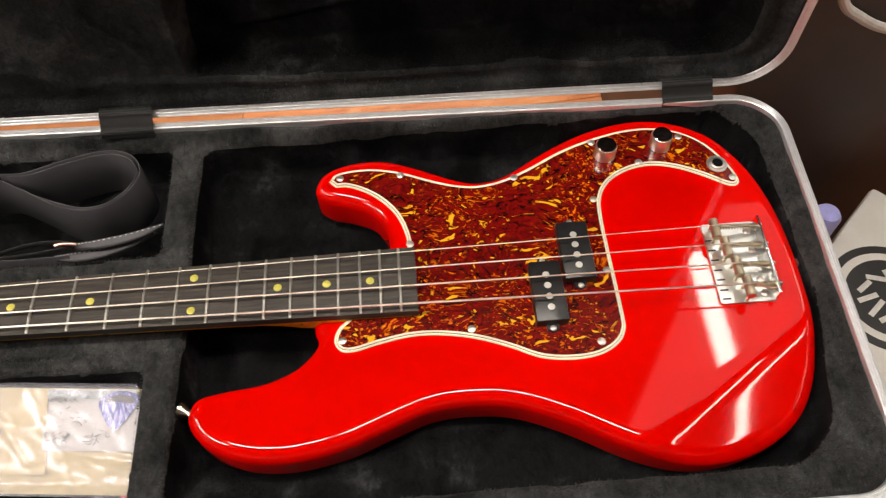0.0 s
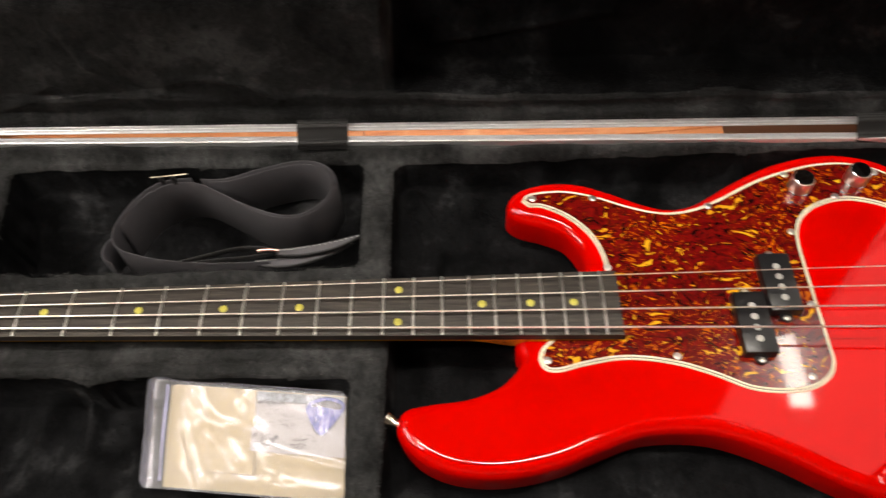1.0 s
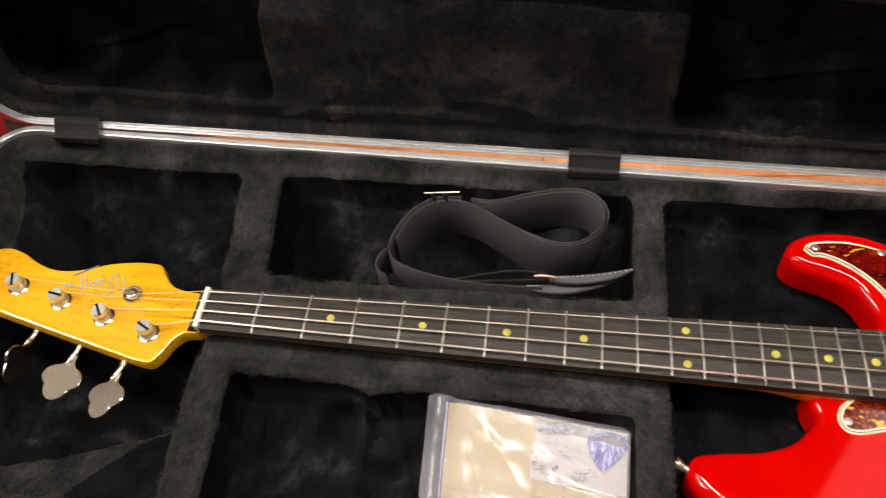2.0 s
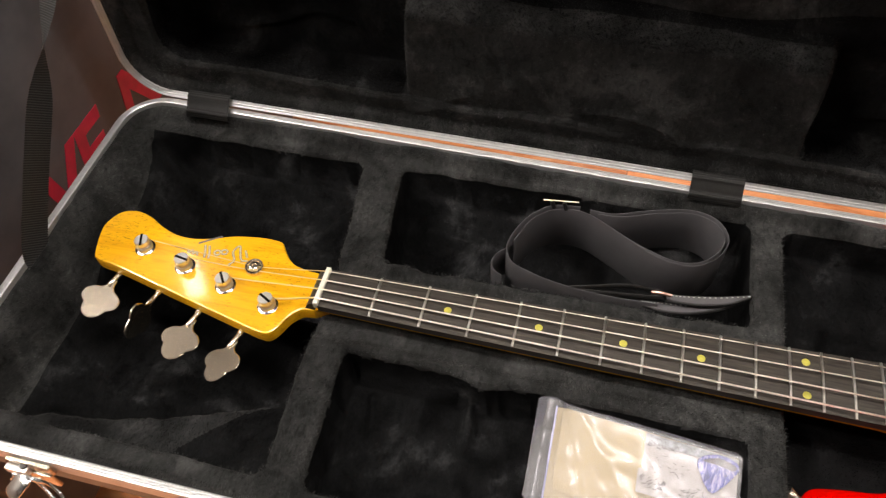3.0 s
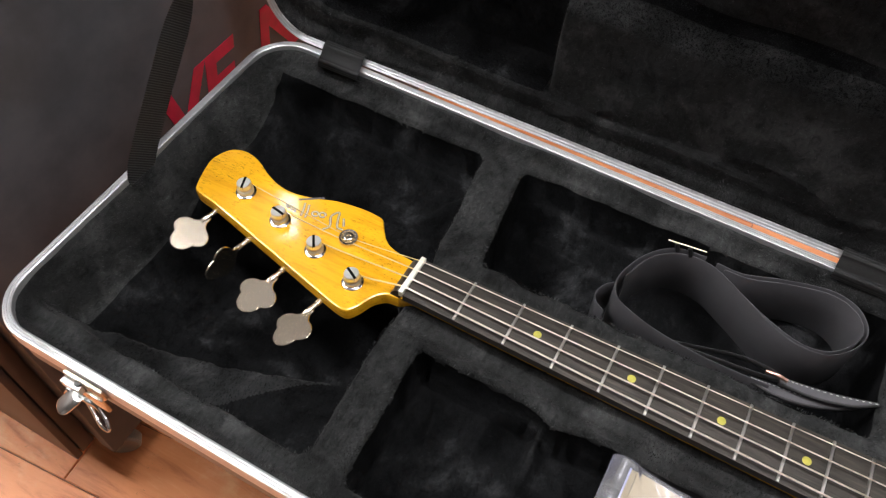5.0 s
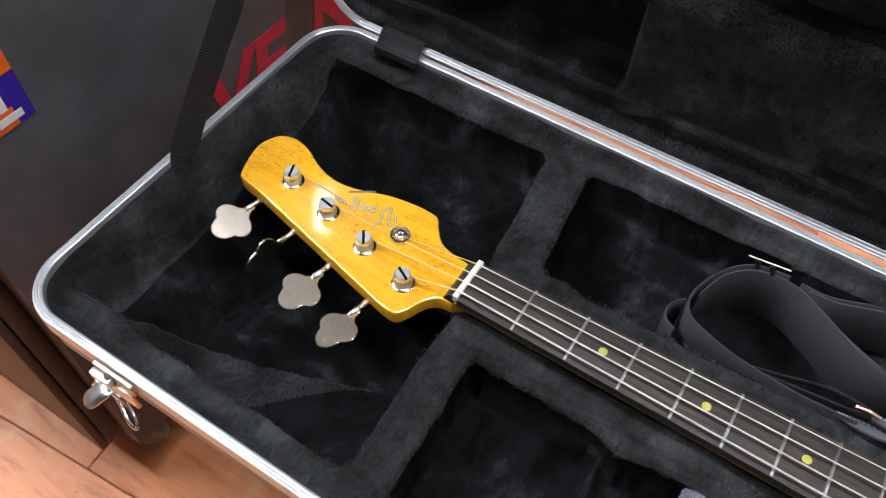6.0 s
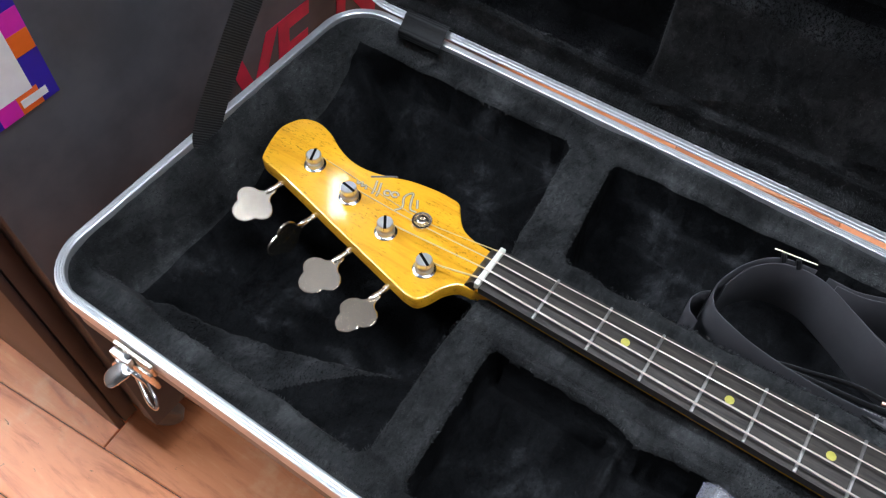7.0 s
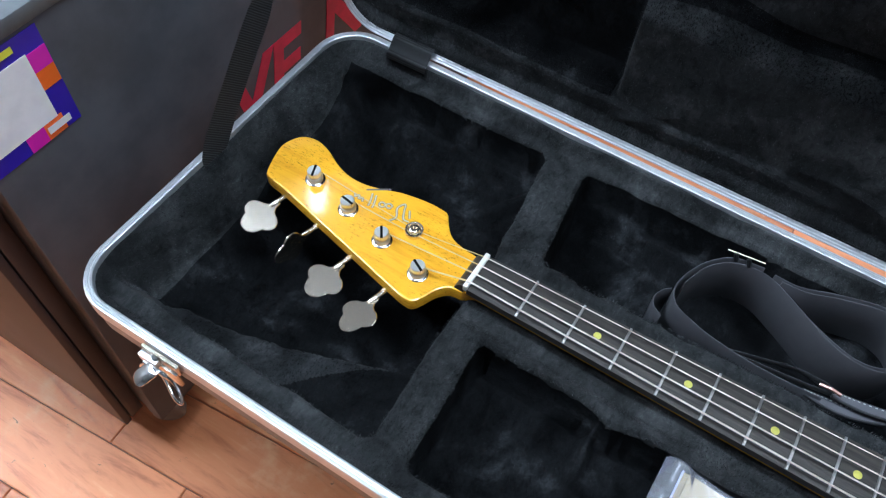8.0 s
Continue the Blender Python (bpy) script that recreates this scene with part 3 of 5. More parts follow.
def case_lining():
    g = 0.0024
    x, y = np.meshgrid(np.arange(-0.30, 0.972, g), np.arange(-0.21, 0.212, g))
    z, inside = lining_height(x, y)
    x, y = snap(x, y, inside, -0.0008, g)
    z, inside = lining_height(x, y)
    keep = case_sdf(x, y) < -0.004
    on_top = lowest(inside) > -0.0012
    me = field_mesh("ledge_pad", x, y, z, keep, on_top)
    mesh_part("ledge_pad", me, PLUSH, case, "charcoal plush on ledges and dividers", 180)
    # a loose triangle of cloth, painted with less shade than the well round it
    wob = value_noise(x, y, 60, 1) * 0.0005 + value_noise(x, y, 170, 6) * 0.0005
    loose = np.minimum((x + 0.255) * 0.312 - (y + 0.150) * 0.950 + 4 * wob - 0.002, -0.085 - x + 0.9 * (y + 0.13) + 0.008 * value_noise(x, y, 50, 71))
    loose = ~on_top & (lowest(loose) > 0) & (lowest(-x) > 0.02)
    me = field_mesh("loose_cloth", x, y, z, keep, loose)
    mesh_part("loose_cloth", me, PLUSH_HALF_SHADED, case, "loose plush in the head compartment, painted less shaded than its well", 180)
    # the compartments take the plush copy with shade painted in
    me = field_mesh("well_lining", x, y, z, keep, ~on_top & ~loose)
    mesh_part("well_lining", me, PLUSH_SHADED, case, "black crushed plush lining of the compartments with painted-in shade", 180)
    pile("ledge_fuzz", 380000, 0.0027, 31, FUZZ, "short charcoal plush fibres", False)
    pile("well_fuzz", 150000, 0.0030, 41, FUZZ_SHADED, "short black plush fibres with painted-in shade", True)


case_bottom()
case_lining()
LID_Y0, LID_SLOPE = 0.2075, -0.0195


def lid_y(x):
    return LID_Y0 + LID_SLOPE * (x + 0.303) / 1.275


def case_lid():
    x0, x1, z0, z1 = -0.303, 0.972, 0.0022, 0.42
    loop = rounded_quad([(x0, z0), (x1, z0), (x1, z1), (x0, z1)], 0.05, 10)
    n = len(loop)
    bm = bmesh.new()
    rows = []
    for d, w in ((0.010, 0.004), (0.002, 0.010), (0.002, 0.030), (0.012, 0.036), (0.024, 0.085), (0.034, 0.095)):
        rows.append([bm.verts.new((p.x, lid_y(p.x) + w, p.y)) for p in inset(loop, d)])
    for a, b in zip(rows, rows[1:]):
        for i in range(n):
            bm.faces.new((a[i], a[(i + 1) % n], b[(i + 1) % n], b[i]))
    bm.faces.new(rows[-1])
    part("lid_shell", bm, SHELL, case, "black moulded plastic lid", 30)
    rim = [(0.0, 0.014), (0.0, 0.0010), (0.0006, 0.0), (0.0018, 0.0003), (0.0023, 0.0011), (0.0029, 0.0010), (0.0043, 0.0017), (0.0048, 0.0025), (0.0054, 0.0023), (0.0070, 0.0033), (0.0080, 0.0050), (0.0080, 0.014)]
    bm = bmesh.new()
    rows = [[bm.verts.new((p.x, lid_y(p.x) + w, p.y)) for p in inset(loop, d)] for d, w in rim]
    for a, b in zip(rows, rows[1:] + rows[:1]):
        for i in range(n):
            bm.faces.new((a[i], b[i], b[(i + 1) % n], a[(i + 1) % n]))
    part("lid_rim", bm, ALU, case, "bright ridged aluminium rim", 25)
    g = 0.0025
    x, z = np.meshgrid(np.arange(x0, x1, g), np.arange(z0, z1, g))

    def shape(x, z):
        edge = box_sdf(x, z, x0, x1, z0, z1, 0.05)
        wob = value_noise(x, z, 60, 11) * 0.003
        w = 0.014 + value_noise(x, z, 40, 12) * 0.0016 * sstep((-edge - 0.010) / 0.020) - 0.010 * sstep(1 - (-edge - 0.007) / 0.014)
        deep = box_sdf(x, z, x0 + 0.046, x1 - 0.034, z0 + 0.042 - 0.019 * (x - x0) / (x1 - x0), z1 - 0.035, 0.03) + 0.5 * wob
        w = np.where(deep < 0, w + (0.052 + 0.16 * z - w + value_noise(x, z, 45, 13) * 0.004) * sstep(-deep / 0.010), w)
        # the padded block that closes over the neck
        block = box_sdf(x, z, 0.010, 0.416, -0.05, 0.1405 - 0.03 * np.maximum(0, x - 0.30), 0.012) + wob * 0.4
        face = 0.016 + 0.12 * np.maximum(0, z - 0.02) + value_noise(x, z, 35, 14) * 0.0022 * sstep((-edge - 0.010) / 0.020)
        w = np.where(block < 0, np.minimum(w, face + (w - face) * (1 - sstep(-block / 0.012))), w)
        # brushed and crushed marks in the lid
        for fx0, fz0, fx1, fz1, high in ((0.118, 0.115, 0.128, 0.075, 0.005), (0.128, 0.075, 0.165, 0.050, 0.004), (0.20, 0.05, 0.30, 0.035, 0.004), (0.03, 0.03, 0.08, 0.05, 0.004), (0.33, 0.11, 0.38, 0.06, 0.004),
                                         (-0.20, 0.07, -0.05, 0.09, 0.006), (-0.10, 0.20, 0.30, 0.24, 0.006), (0.45, 0.06, 0.62, 0.09, 0.006), (0.60, 0.16, 0.85, 0.12, 0.006), (0.50, 0.22, 0.72, 0.20, 0.005), (0.80, 0.22, 0.90, 0.10, 0.006)):
            far_off, f = segment_distance(x + wob, z + 2 * wob, fx0, fz0, fx1, fz1)
            w = w - 0.7 * high * np.exp(-(far_off / 0.005) ** 2) * sstep((-edge - 0.012) / 0.015)
        return edge, deep, block, w

    # half-shaded plush on frame and block, and on the upper pit to paint it lit
    def lighter_toned(x, z):
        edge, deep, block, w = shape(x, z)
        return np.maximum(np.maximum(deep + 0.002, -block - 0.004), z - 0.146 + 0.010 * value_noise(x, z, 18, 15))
    x, z = snap(x, z, lighter_toned(x, z), 0.0, g)
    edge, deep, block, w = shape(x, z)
    outer = lowest(lighter_toned(x, z)) > -0.0006
    y = LID_Y0 + LID_SLOPE * (x + 0.303) / 1.275 + w
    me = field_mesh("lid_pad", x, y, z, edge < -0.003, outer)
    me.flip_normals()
    mesh_part("lid_pad", me, PLUSH_HALF_SHADED, case, "plush round the lid and in its upper pit with painted-in half shade", 180)
    # the lid's pit takes the copy with shade painted in
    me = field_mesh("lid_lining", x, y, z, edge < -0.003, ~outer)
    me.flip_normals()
    mesh_part("lid_lining", me, PLUSH_SHADED, case, "black crushed plush lid lining with painted-in shade", 180)
    # fibres standing on the pads, thickest where their edges face upwards
    rng = np.random.default_rng(61)
    px, pz = rng.uniform(x0 + 0.012, x1 - 0.012, 420000), z0 + 0.010 + 0.20 * rng.uniform(0, 1, 420000)
    pw = shape(px, pz)[3]
    e = 0.0015
    sx = (shape(px + e, pz)[3] - shape(px - e, pz)[3]) / (2 * e)
    sz = (shape(px, pz + e)[3] - shape(px, pz - e)[3]) / (2 * e)
    ok = (rng.uniform(0, 1, len(px)) < 0.10 + 0.6 * np.clip(sz - 0.2, 0, 2)) & (lighter_toned(px, pz) > -0.004)
    px, pz, pw, sx, sz = px[ok], pz[ok], pw[ok], sx[ok], sz[ok]
    n = len(px)
    tip = np.stack((np.clip(sx, -1.5, 1.5) + rng.normal(0, 0.4, n), -np.ones(n), np.clip(sz, -1.5, 1.5) + 0.5 + rng.normal(0, 0.4, n)), -1)
    tip /= np.linalg.norm(tip, axis=1)[:, None]
    root = np.stack((px, lid_y(px) + pw + 0.0006, pz), -1)
    side = np.stack((np.full(n, 0.00034), np.zeros(n), np.zeros(n)), -1)
    co = np.stack((root - side, root + side, root + tip * (0.0036 * rng.uniform(0.5, 1.2, n))[:, None]), 1)
    me = bpy.data.meshes.new("lid_fuzz")
    me.from_pydata(co.reshape(-1, 3).tolist(), [], np.arange(3 * n).reshape(n, 3).tolist())
    me.materials.append(FUZZ_LID)
    ob = new("lid_fuzz", me)
    ob.parent = case
    tagged(ob, "short charcoal fibres on the lid pads", kind="stuff")


case_lid()


def rim_fuzz():
    """Fibres of the lid's plush that stand over its rim along the hinge."""
    rng = np.random.default_rng(51)
    n = 18000
    x = rng.uniform(-0.285, 0.955, n)
    z = 0.0115 + rng.exponential(0.0032, n)
    out = 0.0065 * np.exp(-(z - 0.0115) / 0.006)
    root = np.stack((x, lid_y(x) + 0.009 - out * 0.6, z), -1)
    lean = np.stack((value_noise(x, z, 60, 52) * 0.5 + rng.normal(0, 0.35, n), -0.9 + rng.normal(0, 0.2, n), rng.normal(-0.25, 0.35, n)), -1)
    lean /= np.linalg.norm(lean, axis=1)[:, None]
    tip = root + lean * (0.0042 * rng.uniform(0.5, 1.2, n))[:, None]
    side = np.stack((np.full(n, 0.0003), np.zeros(n), np.zeros(n)), -1)
    co = np.stack((root - side, root + side, tip), 1)
    me = bpy.data.meshes.new("rim_fuzz")
    me.from_pydata(co.reshape(-1, 3).tolist(), [], np.arange(3 * n).reshape(n, 3).tolist())
    me.materials.append(PLUSH)
    ob = new("rim_fuzz", me)
    ob.parent = case
    tagged(ob, "short plush fibres standing over the lid rim", kind="stuff")


rim_fuzz()


def hinge_cover(x, width, tape):
    y = lid_y(x)
    pts = [(x, y + 0.006, 0.0135), (x, y - 0.0012, 0.0118), (x, y - 0.0040, 0.0085), (x, y - 0.0075, 0.0050), (x, y - 0.0110, 0.0022), (x, y - 0.0145, 0.0004), (x, y - 0.0160, -0.006)]
    line = curve_loop(pts, 4, False)
    bm = bmesh.new()
    rows = [[bm.verts.new((p.x + s, p.y, p.z)) for s in (-width / 2, width / 2)] for p in line]
    for a, b in zip(rows, rows[1:]):
        bm.faces.new((a[0], a[1], b[1], b[0]))
    bmesh.ops.solidify(bm, geom=bm.faces[:], thickness=0.0012)
    part("hinge_cover", bm, tape, case, "black woven tape over the hinge")


TAPE = webbing("hinge_tape", (0, 1, -1), 330, 0.018, 0.040)
for hx in (-0.205, 0.340, 0.880):
    hinge_cover(hx, 0.050, TAPE)


# ---- the bass ----
SCALE = 0.8636
TOP = -0.014


def fret_x(n):
    return SCALE * (1 - 2 ** (-n / 12))


bass = thing("bass_guitar", "glossy red electric bass with tortoiseshell pickguard lying in its case", "bass guitar")

BODY = [(0.5175, -0.032), (0.519, -0.018), (0.535, 0.002), (0.565, 0.018), (0.581, 0.034), (0.583, 0.056), (0.571, 0.080), (0.550, 0.092), (0.529, 0.099), (0.517, 0.111), (0.522, 0.129), (0.540, 0.140),
        (0.565, 0.144), (0.590, 0.141), (0.617, 0.130), (0.646, 0.116), (0.668, 0.110), (0.693, 0.115), (0.727, 0.136), (0.760, 0.154), (0.790, 0.165), (0.820, 0.171),
        (0.848, 0.170), (0.876, 0.161), (0.901, 0.143), (0.920, 0.113), (0.932, 0.078), (0.938, 0.035), (0.938, -0.015), (0.934, -0.062), (0.923, -0.104), (0.903, -0.134),
        (0.873, -0.154), (0.836, -0.165), (0.800, -0.165), (0.762, -0.153), (0.718, -0.129), (0.680, -0.113), (0.648, -0.108), (0.612, -0.110), (0.577, -0.122), (0.542, -0.135),
        (0.500, -0.142), (0.462, -0.138), (0.434, -0.124), (0.419, -0.104), (0.424, -0.086), (0.445, -0.080), (0.476, -0.076), (0.500, -0.067), (0.514, -0.055), (0.5205, -0.044)]


def body_drop(x, y):
    """The forearm contour: the top falls away past a line across the lower bout."""
    s = (x - 0.905) * 0.52 - (y + 0.060) * 0.87
    if s <= 0:
        return 0.0
    fade = float(sstep(np.array((x - 0.70) / 0.10)))
    return -fade * (0.36 * (s - 0.011) if s > 0.022 else 0.36 * s * s / 0.044)


def bass_body():
    loop = curve_loop(BODY, 6)
    r = 0.0118
    low = TOP - 0.044
    rings = [(r * (1 - math.sin(a)), low + r * (1 - math.cos(a))) for a in np.linspace(0, math.pi / 2, 7)]
    rings += [(r * (1 - math.cos(a)), TOP - r + r * math.sin(a)) for a in np.linspace(0.12, math.pi / 2, 13)]
    rings += [(r + 0.0025, TOP)]
    part("body", rounded_plate(loop, rings, True, body_drop, 0.0030), RED, bass, "glossy red lacquered body", 60)


bass_body()

GUARD = [(0.5305, 0.117), (0.537, 0.1255), (0.555, 0.129), (0.575, 0.1285), (0.600, 0.122), (0.628, 0.110), (0.650, 0.103), (0.668, 0.101), (0.690, 0.105), (0.715, 0.116),
         (0.748, 0.134), (0.780, 0.1465), (0.812, 0.1545), (0.842, 0.1555), (0.868, 0.148), (0.888, 0.133), (0.902, 0.111), (0.9095, 0.089), (0.9055, 0.081), (0.896, 0.0825),
         (0.878, 0.094), (0.855, 0.1055), (0.831, 0.1105), (0.808, 0.106), (0.790, 0.095), (0.7795, 0.079), (0.776, 0.058), (0.7755, 0.020), (0.7755, -0.040), (0.774, -0.056),
         (0.766, -0.068), (0.750, -0.0765), (0.728, -0.079), (0.702, -0.0755), (0.677, -0.064), (0.650, -0.054), (0.622, -0.0485), (0.598, -0.048), (0.572, -0.0525), (0.552, -0.0575),
         (0.540, -0.056), (0.535, -0.047), (0.538, -0.036), (0.546, -0.028)]
GUARD_IN = [(0.600, 0.028), (0.599, 0.050), (0.592, 0.072), (0.581, 0.088), (0.566, 0.101), (0.549, 0.1095), (0.537, 0.1105)]


def pickguard():
    loop = curve_loop(GUARD, 5, False) + curve_loop(GUARD_IN, 5, False)
    guard = part("pickguard", rounded_plate(loop, [(0, TOP), (0.0004, TOP + 0.0010)], False), CREAM, bass, "tortoiseshell pickguard with cream edge")
    part("black_ply", rounded_plate(loop, [(0.0017, TOP + 0.0008), (0.0018, TOP + 0.0013)], False), BLACKPLY, guard)
    part("cream_ply", rounded_plate(loop, [(0.0020, TOP + 0.0011), (0.0022, TOP + 0.0021)], False), CREAM, guard)
    part("tortoiseshell_top", rounded_plate(loop, [(0.0036, TOP + 0.0018), (0.0038, TOP + 0.0025)], False), TORT, guard, "brown and amber tortoiseshell sheet")
    return guard


guard = pickguard()
GT = TOP + 0.0025


def screw_mesh(r):
    bm = lathe([(r, 0), (r, 0.0003), (r * 0.8, 0.0007), (r * 0.4, 0.0009), (0, 0.0010)], n=16)
    box(-r * 0.75, r * 0.75, -0.00025, 0.00025, 0.0007, 0.0011, bm=bm)
    box(-0.00025, 0.00025, -r * 0.75, r * 0.75, 0.0007, 0.0011, bm=bm)
    me = bpy.data.meshes.new("screw")
    bm.to_mesh(me)
    bm.free()
    smooth(me)
    me.materials.append(SCREWMETAL)
    return me


SCREW = screw_mesh(0.0034)
SMALL_SCREW = screw_mesh(0.0026)


def screw(me, x, y, z, parent, turn=0, name="screw", tilt=None):
    ob = new(name, me)
    ob.parent = parent
    ob.matrix_basis = pose(x, y, z, 0, 0, turn) if tilt is None else tilt
    return ob


for i, (sx, sy) in enumerate(((0.541, 0.119), (0.597, 0.118), (0.702, 0.106), (0.771, 0.075), (0.602, 0.041), (0.542, -0.048), (0.648, -0.046), (0.752, -0.066),
                              (0.769, 0.0), (0.865, 0.141), (0.821, 0.114), (0.781, 0.141), (0.9035, 0.089))):
    screw(SCREW, sx, sy, GT, guard, i * 37)


def neck():
    # fretboard with its curved top, from nut to heel
    def half(x):
        return 0.0205 + (0.0312 - 0.0205) * x / 0.605

    def board(x):
        h, crown = half(x), 0.0011
        return [(h * k, 0.0 - crown * (k * k)) for k in np.linspace(-1, 1, 13)]
    bm = bmesh.new()
    rows = []
    for x in np.linspace(-0.0005, 0.6055, 30):
        top = board(x)
        h = half(x)
        ring = [(-h, -0.0085)] + [(a * 0.995, b) for a, b in top] + [(h, -0.0085)]
        rows.append([bm.verts.new((x, a, b)) for a, b in ring])
    for a, b in zip(rows, rows[1:]):
        for i in range(len(a)):
            j = (i + 1) % len(a)
            bm.faces.new((a[i], b[i], b[j], a[j]))
    bm.faces.new(rows[0])
    bm.faces.new(list(reversed(rows[-1])))
    fb = part("fretboard", bm, ROSE, bass, "dark rosewood fretboard")
    # neck back
    bm = bmesh.new()
    rows = []
    for x in np.linspace(-0.003, 0.60, 40):
        h = half(max(x, 0)) * 0.985
        t = 0.0135 + 0.0075 * max(x, 0) / 0.6
        heel = float(sstep(np.array((x - 0.47) / 0.05)))
        ring = []
        for k in range(17):
            a = math.pi * k / 16
            c, s = math.cos(a), math.sin(a)
            rx = h * 0.985 * abs(c) * (1 if c > 0 else -1)
            rz = -0.0085 - t * (s ** (0.9 * (1 - heel) + 0.12 * heel))
            ring.append((rx, rz))
        rows.append([bm.verts.new((x, a, b)) for a, b in ring])
    for a, b in zip(rows, rows[1:]):
        for i in range(len(a)):
            j = (i + 1) % len(a)
            bm.faces.new((a[i], a[j], b[j], b[i]))
    bm.faces.new(list(reversed(rows[0])))
    bm.faces.new(rows[-1])
    part("neck", bm, MAPLE, bass, "amber tinted maple neck")
    for n in range(1, 21):
        x = fret_x(n)
        h = half(x) - 0.0006
        line = [(x, h * k, 0.0002 - 0.0011 * k * k) for k in np.linspace(-1, 1, 9)]
        section = [(0.0011, -0.0012), (0.0011, 0.0002), (0.0007, 0.0009), (0, 0.0011), (-0.0007, 0.0009), (-0.0011, 0.0002), (-0.0011, -0.0012)]
        part("fret", sweep(line, section), FRETWIRE, fb)
    dots = [(n, 0.0) for n in (3, 5, 7, 9, 15, 17, 19)] + [(12, 0.0155), (12, -0.0155)]
    for n, y in dots:
        x = (fret_x(n - 1) + fret_x(n)) / 2
        part("dot_inlay", lathe([(0.0034, -0.001), (0.0034, 0.00025), (0.0031, 0.0004), (0, 0.0004)], pose(x, y, -0.0004 if y else 0.0), 20), CLAY, fb, "yellowed round dot")
    part("nut", box(-0.0045, 0.0, -0.0205, 0.0205, -0.005, 0.0028, 0.0006), BONE, bass, "off-white bone nut")


neck()

HEAD = [(0.010, 0.0090), (0.002, 0.0160), (-0.004, 0.0192), (-0.016, 0.0212), (-0.028, 0.0224), (-0.0395, 0.0252), (-0.0470, 0.0300), (-0.0525, 0.0360), (-0.0575, 0.0425), (-0.0605, 0.0470), (-0.0640, 0.0490), (-0.0700, 0.0497), (-0.080, 0.0500), (-0.092, 0.0490), (-0.112, 0.0455), (-0.132, 0.0385), (-0.150, 0.0345),
        (-0.168, 0.0350), (-0.186, 0.041), (-0.204, 0.0505), (-0.222, 0.0550), (-0.238, 0.0500), (-0.2465, 0.034), (-0.2455, 0.018), (-0.2385, -0.004), (-0.2340, -0.0085), (-0.226, -0.0108), (-0.212, -0.0130),
        (-0.180, -0.0205), (-0.140, -0.0303), (-0.100, -0.0400), (-0.060, -0.0497), (-0.046, -0.0525), (-0.037, -0.0515), (-0.031, -0.043), (-0.025, -0.0300), (-0.0165, -0.0218), (-0.006, -0.0200), (-0.004, -0.0192), (0.002, -0.0160), (0.010, -0.0090)]
HEAD_Z = -0.011


def headstock():
    loop = curve_loop(HEAD, 5)
    part("headstock", rounded_plate(loop, [(0.0015, HEAD_Z - 0.015), (0, HEAD_Z - 0.0135), (0, HEAD_Z - 0.0018), (0.0006, HEAD_Z - 0.0006), (0.0018, HEAD_Z), (0.0024, HEAD_Z)], True), MAPLE, bass, "amber lacquered maple headstock")
    # slope from the nut down to the headstock face
    bm = bmesh.new()
    rows = []
    for k in range(9):
        t = k / 8
        x = -0.0045 - 0.0095 * t
        z = -0.0006 - 0.0102 * t ** 2.2
        rows.append([bm.verts.new((x, -0.0190, z)), bm.verts.new((x, 0.0190, z)), bm.verts.new((x, 0.0190, HEAD_Z - 0.002)), bm.verts.new((x, -0.0190, HEAD_Z - 0.002))])
    for a, b in zip(rows, rows[1:]):
        for i in range(4):
            bm.faces.new((a[i], a[(i + 1) % 4], b[(i + 1) % 4], b[i]))
    bm.faces.new(list(reversed(rows[0])))
    bm.faces.new(rows[-1])
    part("fretboard_end", bm, ROSE, bass, "dark polished end of the fretboard")


headstock()
POSTS = [(-0.0485, -0.0245), (-0.0960, -0.0120), (-0.1435, 0.0005), (-0.1915, 0.0125)]
AXIS = Vector((-0.245, -0.970, 0)).normalized()


def clover():
    """Outline of a tuner key, its stem at the origin, its lobes towards -y."""
    pts = [(0.0025, 0.001), (0.0035, -0.004), (0.0068, -0.0078), (0.0125, -0.0098), (0.0172, -0.0140), (0.0176, -0.0195), (0.0142, -0.0232), (0.0115, -0.0246), (0.0106, -0.0274), (0.0080, -0.0316), (0.0035, -0.0342), (0, -0.0347)]
    return pts + [(-x, y) for x, y in reversed(pts[:-1])]


